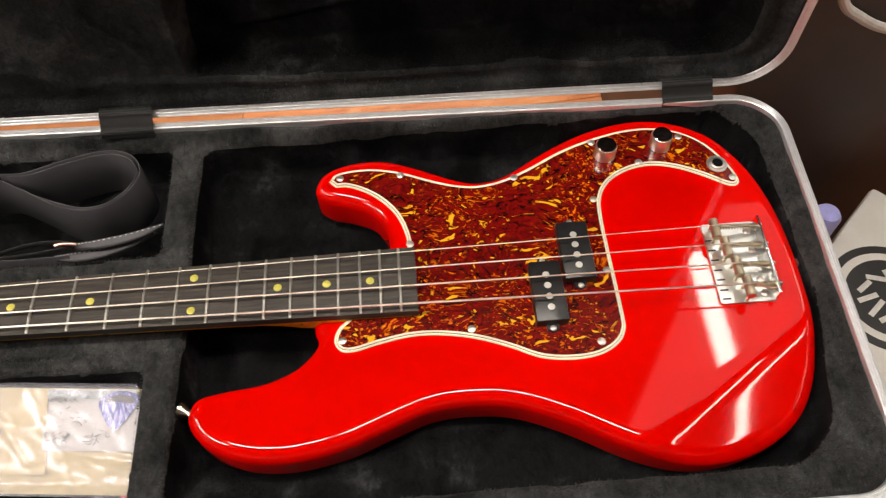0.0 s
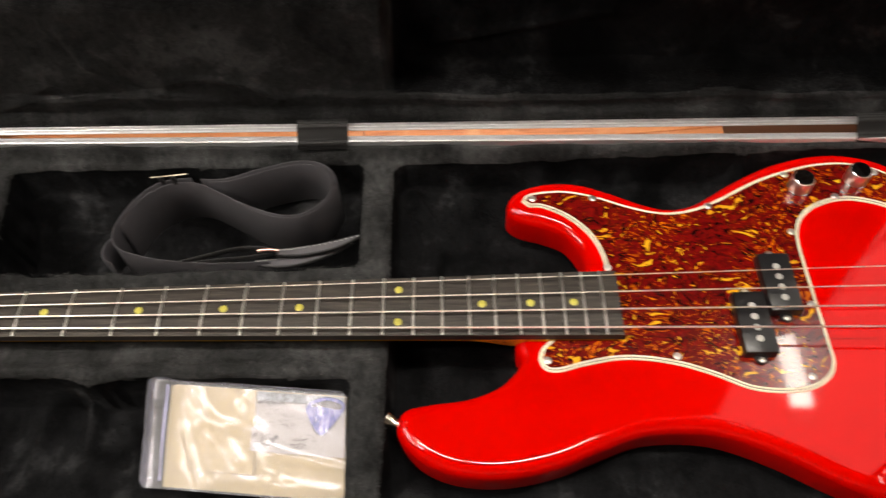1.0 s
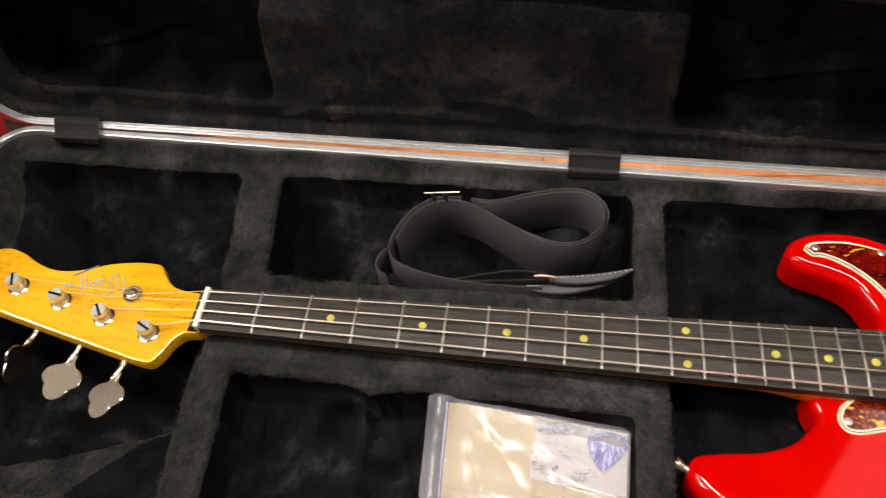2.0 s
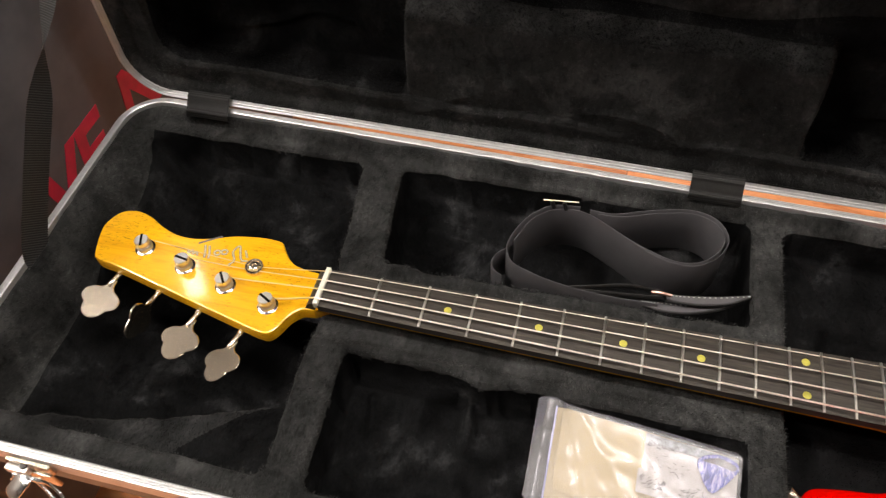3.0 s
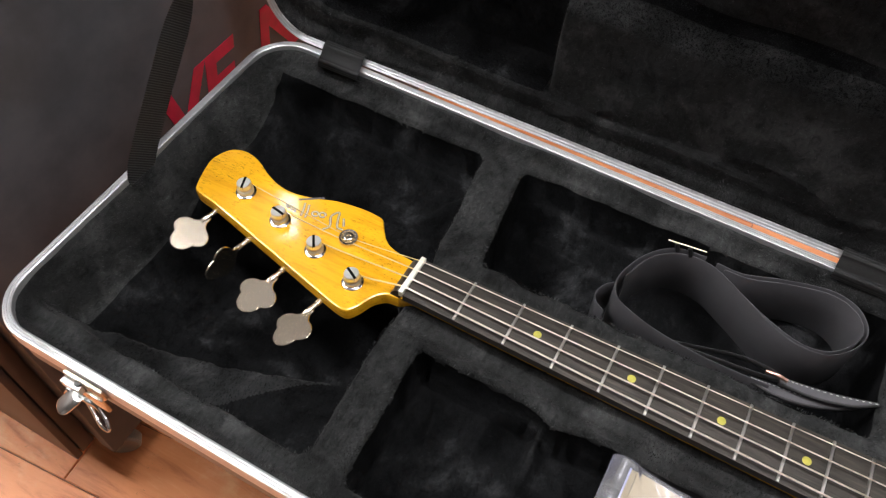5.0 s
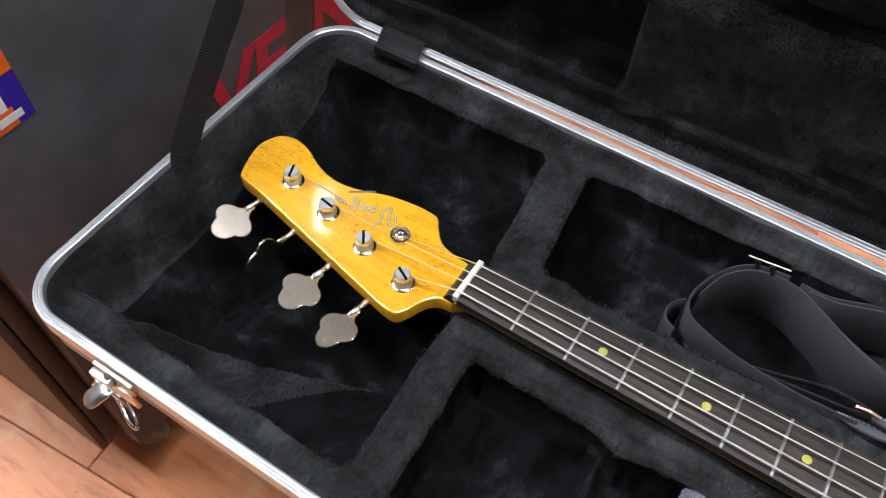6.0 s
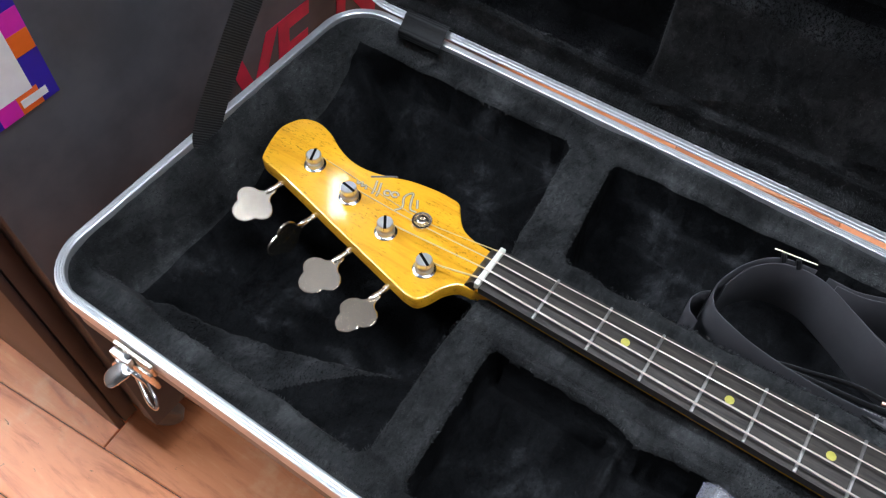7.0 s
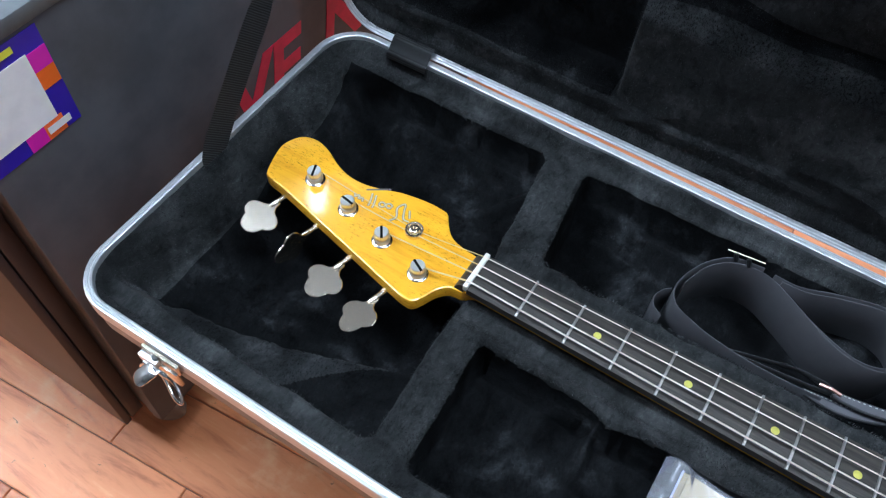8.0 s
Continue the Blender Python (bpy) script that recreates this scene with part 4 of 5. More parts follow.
def tuner(i, x, y, flip):
    t = thing("tuner", "", "")
    t.parent = bass
    t.location = (x, y, HEAD_Z)
    part("washer", lathe([(0.0098, 0), (0.0098, 0.0008), (0.0085, 0.0016), (0.0070, 0.0018), (0.0070, 0.0022), (0, 0.0022)], n=32), CHROME, t)
    part("bushing", lathe([(0.0078, 0.0016), (0.0078, 0.0052), (0.0072, 0.0060), (0, 0.0060)], n=32), SATIN, t)
    bm = lathe([(0.0062, 0.004), (0.0062, 0.0066), (0.0056, 0.0072), (0.0056, 0.0084), (0.0068, 0.0092), (0.0068, 0.0132), (0.0061, 0.0140), (0, 0.0140)], n=32)
    part("post", bm, SATIN, t, "slotted chrome string post")
    part("slot", box(-0.0012, 0.0012, -0.0067, 0.0067, 0.0105, 0.0142, bm=None), HOLE, t).matrix_basis = pose(0, 0, 0, 0, 0, (62, 35, 80, 20)[i])
    a = AXIS
    # the worm gear sits beside the post, behind the head
    sx, sy = -0.0195, -0.0200
    z = -0.0155
    turn = math.degrees(math.atan2(a.y, a.x)) + 90
    shaft = part("key_shaft", lathe([(0.0034, 0), (0.0034, 0.0075), (0.0026, 0.008), (0.0026, 0.013), (0.0030, 0.0135), (0.0030, 0.0215), (0.0024, 0.0225), (0, 0.0225)], n=16), NICKEL, t)
    shaft.matrix_basis = pose(sx, sy, z, 0, 0, turn) @ pose(0, 0, 0, 90, 0, 0)
    bm = rounded_plate(curve_loop([(p[0] * 1.04, p[1] * 1.24) for p in clover()], 5), [(0.0006, -0.0010), (0, -0.0005), (0, 0.0005), (0.0006, 0.0010)])
    if flip:
        bmesh.ops.rotate(bm, verts=bm.verts[:], cent=(0, 0, 0), matrix=Matrix.Rotation(radians(90), 3, "Y"))
    else:
        bmesh.ops.rotate(bm, verts=bm.verts[:], cent=(0, 0, 0), matrix=Matrix.Rotation(radians((-12, 4, 0, 15)[i]), 3, "Y"))
    leaf = part("key", bm, NICKEL, t, "clover-shaped nickel tuner key")
    leaf.matrix_basis = pose(sx + a.x * 0.0150 + 0.0012, sy + a.y * 0.0150, z, 0, 0, turn + 5)


for i, (px, py) in enumerate(POSTS):
    tuner(i, px, py, i == 2)

part("string_tree", lathe([(0.0082, 0.0), (0.0082, 0.0028), (0.0076, 0.0038), (0.0062, 0.0036), (0.0056, 0.0020), (0.0042, 0.0020), (0.0040, 0.0046), (0.0032, 0.0050), (0.0022, 0.0050), (0.0020, 0.0036), (0, 0.0036)], pose(-0.0765, 0.0127, HEAD_Z) @ Matrix.Scale(1.12, 4), 36), NICKEL, bass, "round nickel string retainer")



def decal():
    """The maker's mark as a plain zigzag with loops, and the small line over it as bars."""
    z = HEAD_Z + 0.0002
    t = part("logo_bar", box(-0.1250, -0.1225, 0.0405, 0.0425, HEAD_Z, HEAD_Z + 0.0003), INK, bass)
    bar = part("logo_bar", box(-0.0105, 0.0105, -0.0009, 0.0009, 0, 0.0003), INK, t)
    bar.matrix_basis = pose(-0.1340, 0.0350, HEAD_Z, 0, 0, 34)
    pale = plain("grey_decal", (0.55, 0.47, 0.28), 0.4, 0.05)
    strokes = [[(-0.1035, 0.0105), (-0.1000, 0.0170), (-0.1050, 0.0270), (-0.1010, 0.0345), (-0.0975, 0.0270), (-0.0930, 0.0190), (-0.0868, 0.0190)],
               [(-0.0935, 0.0305), (-0.0885, 0.0225)]]
    for k in range(2):
        x, y = -0.1130 - 0.0065 * k, 0.0245 - 0.0022 * k
        strokes.append([(x + 0.0030 * math.cos(a), y + 0.0026 * math.sin(a)) for a in np.linspace(0, 6.0, 9)])
    for k in range(2):
        strokes.append([(-0.1255 - 0.0045 * k, 0.0140), (-0.1270 - 0.0045 * k, 0.0200), (-0.1305 - 0.0045 * k, 0.0285)])
    strokes.append([(-0.1375, 0.0150), (-0.1400, 0.0190), (-0.1425, 0.0160), (-0.1445, 0.0200), (-0.1470, 0.0165), (-0.1490, 0.0195)])
    for line in strokes:
        path = curve_loop([(x, y, z) for x, y in line], 5, False)
        st = part("logo_stroke", sweep(path, [(-0.0011, 0), (0.0011, 0), (0.0011, 0.0002), (-0.0011, 0.0002)]), INK, t)
        part("logo_fill", sweep(path, [(-0.0006, 0.0002), (0.0006, 0.0002), (0.0006, 0.0004), (-0.0006, 0.0004)]), pale, st)


decal()


def pickups():
    for x0, x1, y0, y1, name in ((0.7305, 0.7575, -0.0105, 0.0465, "far"), (0.701, 0.728, -0.0485, 0.0085, "near")):
        bm = box(x0, x1, y0, y1, GT - 0.001, GT + 0.0095, 0.0014)
        cx = (x0 + x1) / 2
        pk = part("pickup", bm, BLACKPLASTIC, bass, "black split pickup half")
        for ey, d in ((y0, -1), (y1, 1)):
            ear = [(cx - 0.006, ey - d * 0.003), (cx + 0.006, ey - d * 0.003), (cx + 0.0045, ey + d * 0.005), (cx, ey + d * 0.0072), (cx - 0.0045, ey + d * 0.005)]
            part("ear", rounded_plate(ear, [(0, GT), (0, GT + 0.0022), (0.0005, GT + 0.0027)]), BLACKPLASTIC, pk)
            screw(SMALL_SCREW, cx, ey + d * 0.0036, GT + 0.0027, pk)
        for k in range(4):
            y = y0 + 0.0125 + k * 0.0102
            part("pole_piece", lathe([(0.0030, 0), (0.0030, 0.0006), (0.0026, 0.0009), (0, 0.0009)], pose(cx, y, GT + 0.0092), 18), POLE, pk)


pickups()


def knobs():
    for x, y in ((0.7905, 0.1250), (0.8447, 0.1325)):
        prof = [(0.0100, 0.0), (0.0100, 0.0125), (0.0094, 0.0136), (0.0082, 0.0141), (0, 0.0142)]
        bm = lathe([(0.0, 0.0)] + prof, pose(x, y, GT + 0.001), 48)
        knob = part("knob", bm, KNOB, bass, "flat-topped chrome control knob")
        part("knob_top", lathe([(0.0092, 0.0136), (0.0092, 0.0143), (0.0087, 0.0148), (0, 0.0150)], pose(x, y, GT + 0.001), 48), MIRROR, knob, "polished flat knob top")
        part("knob_washer", lathe([(0.0103, 0), (0.0103, 0.0009), (0, 0.0009)], pose(x, y, GT), 32), CHROME, bass)
    x, y = 0.893, 0.105
    j = part("jack_socket", lathe([(0.0095, 0), (0.0095, 0.0008), (0.0074, 0.0010), (0.0070, 0.0026), (0.0064, 0.0030), (0.0053, 0.0030), (0.0050, -0.004), (0, -0.004)], pose(x, y, GT), 36), SCREWMETAL, bass, "chrome cable socket")
    part("hole", lathe([(0.0050, 0), (0, 0.0001)], pose(x, y, GT + 0.0022), 24), HOLE, j)
    for (bx, by, ang) in ((0.4225, -0.0965, 155), (0.941, 0.0045, 0)):
        b = lathe([(0.0042, -0.004), (0.0042, 0.002), (0.0036, 0.006), (0.0062, 0.0115), (0.0068, 0.0135), (0.0050, 0.0150), (0, 0.0152)], n=24)
        ob = part("strap_button", b, NICKEL if ang else COPPERY, bass, "turned metal strap button")
        ob.matrix_basis = pose(bx, by, TOP - (0.012 if ang else 0.018), 0, 0, ang) @ pose(0, 0, 0, 0, 90, 0)


knobs()
STR_Y = [(-0.0150, -0.0325, 0.00122), (-0.0050, -0.0125, 0.00100), (0.0050, 0.0070, 0.00080), (0.0150, 0.0262, 0.00060)]


def bridge():
    br = part("bridge", rounded_plate(rounded_quad([(0.8575, -0.0405), (0.9055, -0.0405), (0.9085, 0.0395), (0.8605, 0.0395)], 0.003, 4), [(0, TOP), (0, TOP + 0.0016), (0.0004, TOP + 0.0020)]), BRIDGEMETAL, bass, "chrome bridge with four saddles")
    z = TOP + 0.002
    bm = bmesh.new()
    vs = box(-0.0011, 0.0011, -0.0385, 0.0385, 0, 0.0125, 0.0005, bm)
    part("back_lip", vs, CHROME, br).matrix_basis = pose(0.9062, -0.0005, z - 0.001, 0, 0, -2)
    for k, (_, y, r) in enumerate(STR_Y):
        x = (0.8795, 0.8755, 0.8715, 0.8665)[k]
        bm = lathe([(0, -0.0088), (0.0036, -0.0092), (0.0040, -0.0087), (0.0040, 0.0087), (0.0036, 0.0092), (0, 0.0088)], pose(x, y, 0.0005, 90, 0, -2), 20)
        sad = part("saddle", bm, BRASSY, br, "aged metal barrel saddle")
        for d in (-0.006, 0.006):
            part("saddle_screw", lathe([(0.0014, 0), (0.0014, 0.013), (0, 0.013)], pose(x, y + d, z - 0.001), 10), BRASSY, sad)
        # intonation screw with its spring
        part("intonation_screw", sweep([(x, y + 0.003, -0.0010), (0.9065, y + 0.003, -0.0035)], round_section(0.0013, 8)), BRASSY, sad)
        coil = []
        turns = 13
        for s in range(turns * 8 + 1):
            f = s / (turns * 8)
            a = 2 * math.pi * turns * f
            coil.append((x + 0.005 + (0.9045 - x - 0.005) * f, y + 0.003 + 0.0023 * math.cos(a), -0.0018 - 0.0018 * f + 0.0023 * math.sin(a)))
        part("spring", sweep(coil, round_section(0.00045, 5)), BRASSY, sad)
        part("screw_head", lathe([(0.0024, 0), (0.0024, 0.0018), (0.0016, 0.0024), (0, 0.0024)], pose(0.9072, y + 0.003, -0.0035, 0, 90, 0), 14), CHROME, sad)
    for sx, sy in ((0.899, 0.029), (0.899, 0.010), (0.897, -0.020), (0.897, -0.033)):
        screw(SCREW, sx, sy, z, br, 40)
    for y in (-0.036, -0.0275, -0.0175, -0.008, 0.002, 0.012, 0.022):
        part("slot", box(0.8602, 0.8672, y - 0.0007, y + 0.0007, z - 0.0004, z + 0.0003), BLACKPLY, br)


bridge()


def bass_strings():
    for k, (yn, yb, r) in enumerate(STR_Y):
        px, py = POSTS[k]
        xs = (0.8795, 0.8755, 0.8715, 0.8665)[k]
        zt = HEAD_Z + 0.0078
        side = 0.0052 if k < 4 else -0.0052
        pts = [(0.905, yb, -0.0060), (0.892, yb, -0.0010), (xs + 0.004, yb, 0.0056), (xs, yb, 0.0062), (xs - 0.006, yb, 0.0062)]
        pts += [(x, yb + (yn - yb) * (0.865 - x) / 0.865, 0.0062 - 0.0022 * (0.865 - x) / 0.865) for x in (0.7, 0.45, 0.2, 0.03)]
        pts += [(0.001, yn, 0.0038), (-0.004, yn, 0.0034)]
        part("string", sweep(curve_loop(pts, 5, False), round_section(r * 0.74, 8)), STRING, bass, "wound steel string")
        # from nut to post the string is thinner, duller and amber
        pts = [(-0.004, yn, 0.0034)]
        if k >= 2:
            ty = 0.0085 if k == 2 else 0.0135
            pts += [(-0.020, yn + (ty - yn) * 0.25, 0.0005), (-0.066, ty, HEAD_Z + 0.0038), (-0.090, ty - (ty - py) * 0.12, HEAD_Z + 0.0040)]
        pts += [(px + 0.010, py + side, zt), (px, py + side * 1.15, zt - 0.0005), (px - 0.0052, py, zt - 0.0008)]
        part("string_end", sweep(curve_loop(pts, 5, False), round_section(r * 0.66, 8)), AMBER_STRING, bass, "dull amber end of the string")
        wind = []
        for s in range(3 * 14 + 1):
            a = 2 * math.pi * s / 14
            wind.append((px + 0.0058 * math.cos(a), py + 0.0058 * math.sin(a), zt - 0.0022 + 0.00075 * s / 14 * 1.2))
        part("winding", sweep(wind, round_section(r * 0.9, 6)), STRING, bass)


bass_strings()


# ---- things in and around the case ----
def shoulder_strap():
    s = thing("shoulder_strap", "coiled black leather shoulder strap with metal buckles", "strap")
    low, w = -0.062, 0.057
    part("band", ribbon([(x, y, low) for x, y in ((0.214, 0.149), (0.186, 0.1445), (0.165, 0.124), (0.153, 0.093), (0.158, 0.072))] + [(0.178, 0.0625, low - 0.002), (0.206, 0.0585, low - 0.007), (0.245, 0.0580, low - 0.012), (0.296, 0.0600, low - 0.014)], w, 0.0014, 8), LEATHER, s)
    for line in (((0.216, 0.0590, -0.020), (0.238, 0.0625, -0.0165), (0.268, 0.0690, -0.0145), (0.292, 0.0690, -0.014), (0.304, 0.0660, -0.014)), ((0.216, 0.0580, -0.022), (0.245, 0.0590, -0.0185), (0.280, 0.0610, -0.0165), (0.302, 0.0640, -0.0155))):
        part("lace", ribbon(line, 0.006, 0.0012, 8), LEATHERBACK, s, "thin leather end of the strap")
    part("loop", ribbon([(x, y, low) for x, y in ((0.158, 0.094), (0.169, 0.122), (0.190, 0.140), (0.219, 0.1425), (0.250, 0.127), (0.283, 0.107), (0.308, 0.099), (0.331, 0.102), (0.349, 0.119), (0.3555, 0.140), (0.344, 0.160), (0.319, 0.167), (0.280, 0.158), (0.248, 0.147), (0.224, 0.147))], w, 0.0014, 8), LEATHER, s)
    turn = ((0.262, 0.1205), (0.283, 0.1105), (0.308, 0.1025), (0.3295, 0.1055), (0.346, 0.121), (0.352, 0.140), (0.3415, 0.157), (0.319, 0.1635), (0.285, 0.1560), (0.255, 0.1455), (0.232, 0.1440))
    part("inner_turn", ribbon([(x, y, low) for x, y in turn], w - 0.001, 0.0014, 8), LEATHER, s)
    part("back_turn", ribbon([(0.1505, 0.0925, low), (0.144, 0.086, low), (0.1405, 0.076, low), (0.144, 0.066, low), (0.153, 0.0605, low)], 0.044, 0.0014, 8), LEATHER, s)

    def tab(far_edge, near_edge, z):
        """A flat tapered leather end with a stitched far edge."""
        top, low_edge = curve_loop(far_edge, 6, False), curve_loop(near_edge, 6, False)
        outline = [(p.x, p.y) for p in low_edge] + [(p.x, p.y) for p in reversed(top)]
        t = part("leather_end", rounded_plate(outline, [(0.0004, z - 0.0034), (0, z - 0.003), (0, z - 0.0006), (0.0005, z)]), LEATHERBACK, s, "stitched grey-edged leather strap end")
        part("grain_side", rounded_plate(outline, [(0.0011, z - 0.0002), (0.0014, z + 0.0004)], False), LEATHER, t, "black grain leather")
        for k in range(1, len(top)):
            p = (top[k - 1] + top[k]) / 2
            d = (top[k] - top[k - 1]).normalized()
            q = Vector((p.x + d.y * 0.0022, p.y - d.x * 0.0022, z + 0.0006))
            st = part("stitch", box(-0.0009, 0.0009, -0.0003, 0.0003, -0.0003, 0.0003), THREAD, t)
            st.matrix_basis = Matrix.Translation(q) @ Matrix.Rotation(math.atan2(d.y, d.x), 4, "Z")
    tab([(x, y) for x, y in ((0.302, 0.0715), (0.322, 0.0735), (0.350, 0.0785), (0.379, 0.0865))], [(x, y) for x, y in ((0.304, 0.0640), (0.328, 0.0645), (0.347, 0.0680), (0.364, 0.0740), (0.380, 0.0840))], -0.0165)
    tab([(x, y) for x, y in ((0.283, 0.0645), (0.300, 0.0665), (0.325, 0.0690), (0.348, 0.0750), (0.372, 0.0835))], [(x, y) for x, y in ((0.284, 0.0590), (0.304, 0.0565), (0.326, 0.0590), (0.354, 0.0695), (0.373, 0.0820))], -0.0235)
    part("buckle", sweep(curve_loop([(0.290, 0.0645, -0.0085), (0.299, 0.0648, -0.0075), (0.308, 0.0650, -0.0095)], 5, False), round_section(0.0017, 8)), COPPERY, s, "coppery metal buckle bar")
    part("slider", sweep([(0.178, 0.1455, 0.0005), (0.212, 0.1500, -0.0005)], round_section(0.0006, 8)), BRASSY, s, "thin metal slider bar")
    for x0 in (0.186, 0.198):
        part("slider_side", sweep([(x0, 0.146, 0.0), (x0 + 0.003, 0.1435, -0.007)], round_section(0.0022, 8)), BLACKPLASTIC, s)


shoulder_strap()


PALEINK = plain("faded_ink", (0.10, 0.09, 0.09), 0.8)


def marbled():
    k = Mat("blue_marble", rough=0.15, Coat_Weight=1.0)
    g = k.noise(k.coords((3.0, 0.6, 1)), 130, 4, 0.6, 1.5)
    k.color(k.ramp(g, [(0.35, (0.02, 0.03, 0.16)), (0.52, (0.10, 0.12, 0.45)), (0.62, (0.55, 0.50, 0.75)), (0.75, (0.06, 0.06, 0.3))]))
    return k.m


def packet():
    """A clear bag with papers, leaning on the wall of its compartment."""
    m = pose(0.300, -0.0585, -0.033, 16, 0, -5.5)
    t = thing("paper_packet", "clear plastic bag holding cream papers and a printed card", "document bag", m=m)
    def sheet(x0, x1, y0, y1, z, curl=0.0, thick=0.0008, nx=18, ny=10, wave=0.0, seed=0):
        x, y = np.meshgrid(np.linspace(x0, x1, nx), np.linspace(y0, y1, ny))
        x = x - 0.10 * y
        zz = z + curl * np.maximum(0, (x0 + 0.03 - x) / 0.03) ** 2 + wave * value_noise(x, y, 75, seed)
        me = field_mesh("sheet", x, y, zz, np.ones_like(x, bool))
        bm = bmesh.new()
        bm.from_mesh(me)
        bpy.data.meshes.remove(me)
        bmesh.ops.solidify(bm, geom=bm.faces[:], thickness=thick)
        return bm
    def bag():
        x, y = np.meshgrid(np.linspace(-0.092, 0.0765, 120), np.linspace(-0.0860, 0.0025, 70))
        z = 0.0092 + 0.0006 * value_noise(x, y, 55, 24) + 0.00022 * value_noise(x, y, 240, 25)
        # folds that run across the film
        for x0, y0, x1, y1, high, wide in ((-0.072, 0.0, -0.040, -0.085, 0.004, 0.004), (-0.060, 0.0, -0.010, -0.060, 0.003, 0.005), (-0.090, 0.0, -0.092, -0.088, 0.005, 0.006), (-0.010, -0.010, 0.030, -0.080, 0.0025, 0.006),
                                           (0.020, -0.052, 0.076, -0.060, 0.003, 0.004), (-0.030, -0.075, 0.070, -0.078, 0.003, 0.006), (0.048, -0.004, 0.060, -0.034, 0.002, 0.003), (-0.045, -0.030, 0.0, -0.035, 0.002, 0.006)):
            far_off, f = segment_distance(x, y, x0, y0, x1, y1)
            z = z + 0.5 * high * np.exp(-(far_off / wide) ** 2)
        # the left end curls up, the edges close downwards
        z = z + 0.011 * np.exp(-((x + 0.079) / 0.009) ** 2) * (0.45 + 0.55 * sstep((y + 0.06) / 0.06)) - 0.004 * np.clip((-0.084 - x) / 0.008, 0, 1)
        z = z - 0.006 * np.clip((0.004 - (0.0025 - y)) / 0.004, 0, 1) ** 2
        x = x - 0.10 * y
        corner = box_sdf(x + 0.10 * y, y, -0.0922, 0.0767, -0.0862, 0.0027, 0.006)
        me = field_mesh("film", x, y, z, corner <= 0.0002)
        bm = bmesh.new()
        bm.from_mesh(me)
        bpy.data.meshes.remove(me)
        bmesh.ops.solidify(bm, geom=bm.faces[:], thickness=0.0002)
        return bm

    part("envelope", sheet(-0.075, 0.0750, -0.0845, -0.0015, 0.0, 0, 0.004, 12, 8, 0.0008, 21), PAPER, t, "cream paper envelope")
    part("booklet", sheet(-0.070, 0.000, -0.070, -0.002, 0.0025, 0, 0.002, 12, 8, 0.0012, 22), PAPER, t, "pale yellow booklet")
    card = part("card", sheet(-0.003, 0.0750, -0.051, -0.0025, 0.0034, 0, 0.001, 10, 8, 0.0006, 23), WHITEPAPER, t, "pale printed card")
    rng = random.Random(8)
    # sketchy print in a few patches
    bm = bmesh.new()
    for x0, x1, y0, y1, count in ((0.004, 0.026, -0.013, -0.0095, 26), (0.002, 0.024, -0.046, -0.037, 34), (0.034, 0.048, -0.046, -0.038, 20), (0.048, 0.056, -0.040, -0.035, 4), (0.010, 0.040, -0.033, -0.017, 16)):
        for _ in range(count):
            turn = Matrix.Translation((rng.uniform(x0, x1), rng.uniform(y0, y1), 0)) @ Matrix.Rotation(rng.uniform(-1.2, 1.2), 4, "Z")
            half = rng.uniform(0.0006, 0.0022)
            bmesh.ops.create_cube(bm, size=1, matrix=turn @ Matrix.Translation((0, 0, 0.0056)) @ Matrix.Diagonal((2 * half, 0.00045, 0.0006, 1)))
    part("print", bm, PALEINK, card, "faint sketchy print")
    part("card_head", box(0.001, 0.0745, -0.0100, -0.0030, 0.0042, 0.0052), plain("grey_print", (0.26, 0.28, 0.30), 0.5, 0.5, 220), card)
    pick = curve_loop([(0.046, -0.012), (0.060, -0.0055), (0.0745, -0.009), (0.070, -0.020), (0.061, -0.032), (0.057, -0.032), (0.050, -0.023)], 4)
    pk = part("plectrum", rounded_plate(pick, [(0, 0.0046), (0, 0.0056), (0.0006, 0.006)]), plain("red_edge", (0.40, 0.05, 0.08), 0.3, 0.3, 60), t, "blue marbled plectrum with red edge")
    part("plectrum_face", rounded_plate(inset([Vector((p.x, p.y)) for p in pick], 0.0018), [(0, 0.0058), (0.0004, 0.0066)], False), marbled(), pk)
    shade = curve_loop([(0.0475, -0.0120), (0.0600, -0.0062), (0.0735, -0.0092), (0.0720, -0.0135), (0.0600, -0.0125)], 4)
    part("plectrum_crown", rounded_plate(shade, [(0, 0.0062), (0.0004, 0.0069)], False), plain("dark_shell", (0.02, 0.008, 0.012), 0.7, 0.5, 200), pk, "dark crown of the plectrum")
    part("bag", bag(), FILM, t, "clear crinkled plastic bag").visible_shadow = False
    # a highlight on the curled film, painted as a coloured strip
    part("film_glint", sheet(-0.0765, -0.0750, -0.080, -0.003, 0.0072, 0, 0.0004, 4, 22, 0.001, 25), plain("violet_glint", (0.42, 0.42, 0.72), 0.2, 0.3, 50), t, "violet highlight of the film, painted as a thin strip")
    part("red_tag", sheet(0.0595, 0.0650, -0.104, -0.0835, -0.002, 0, 0.002, 4, 4), plain("red_card", (0.6, 0.03, 0.02), 0.5), t, "small red tag")


packet()


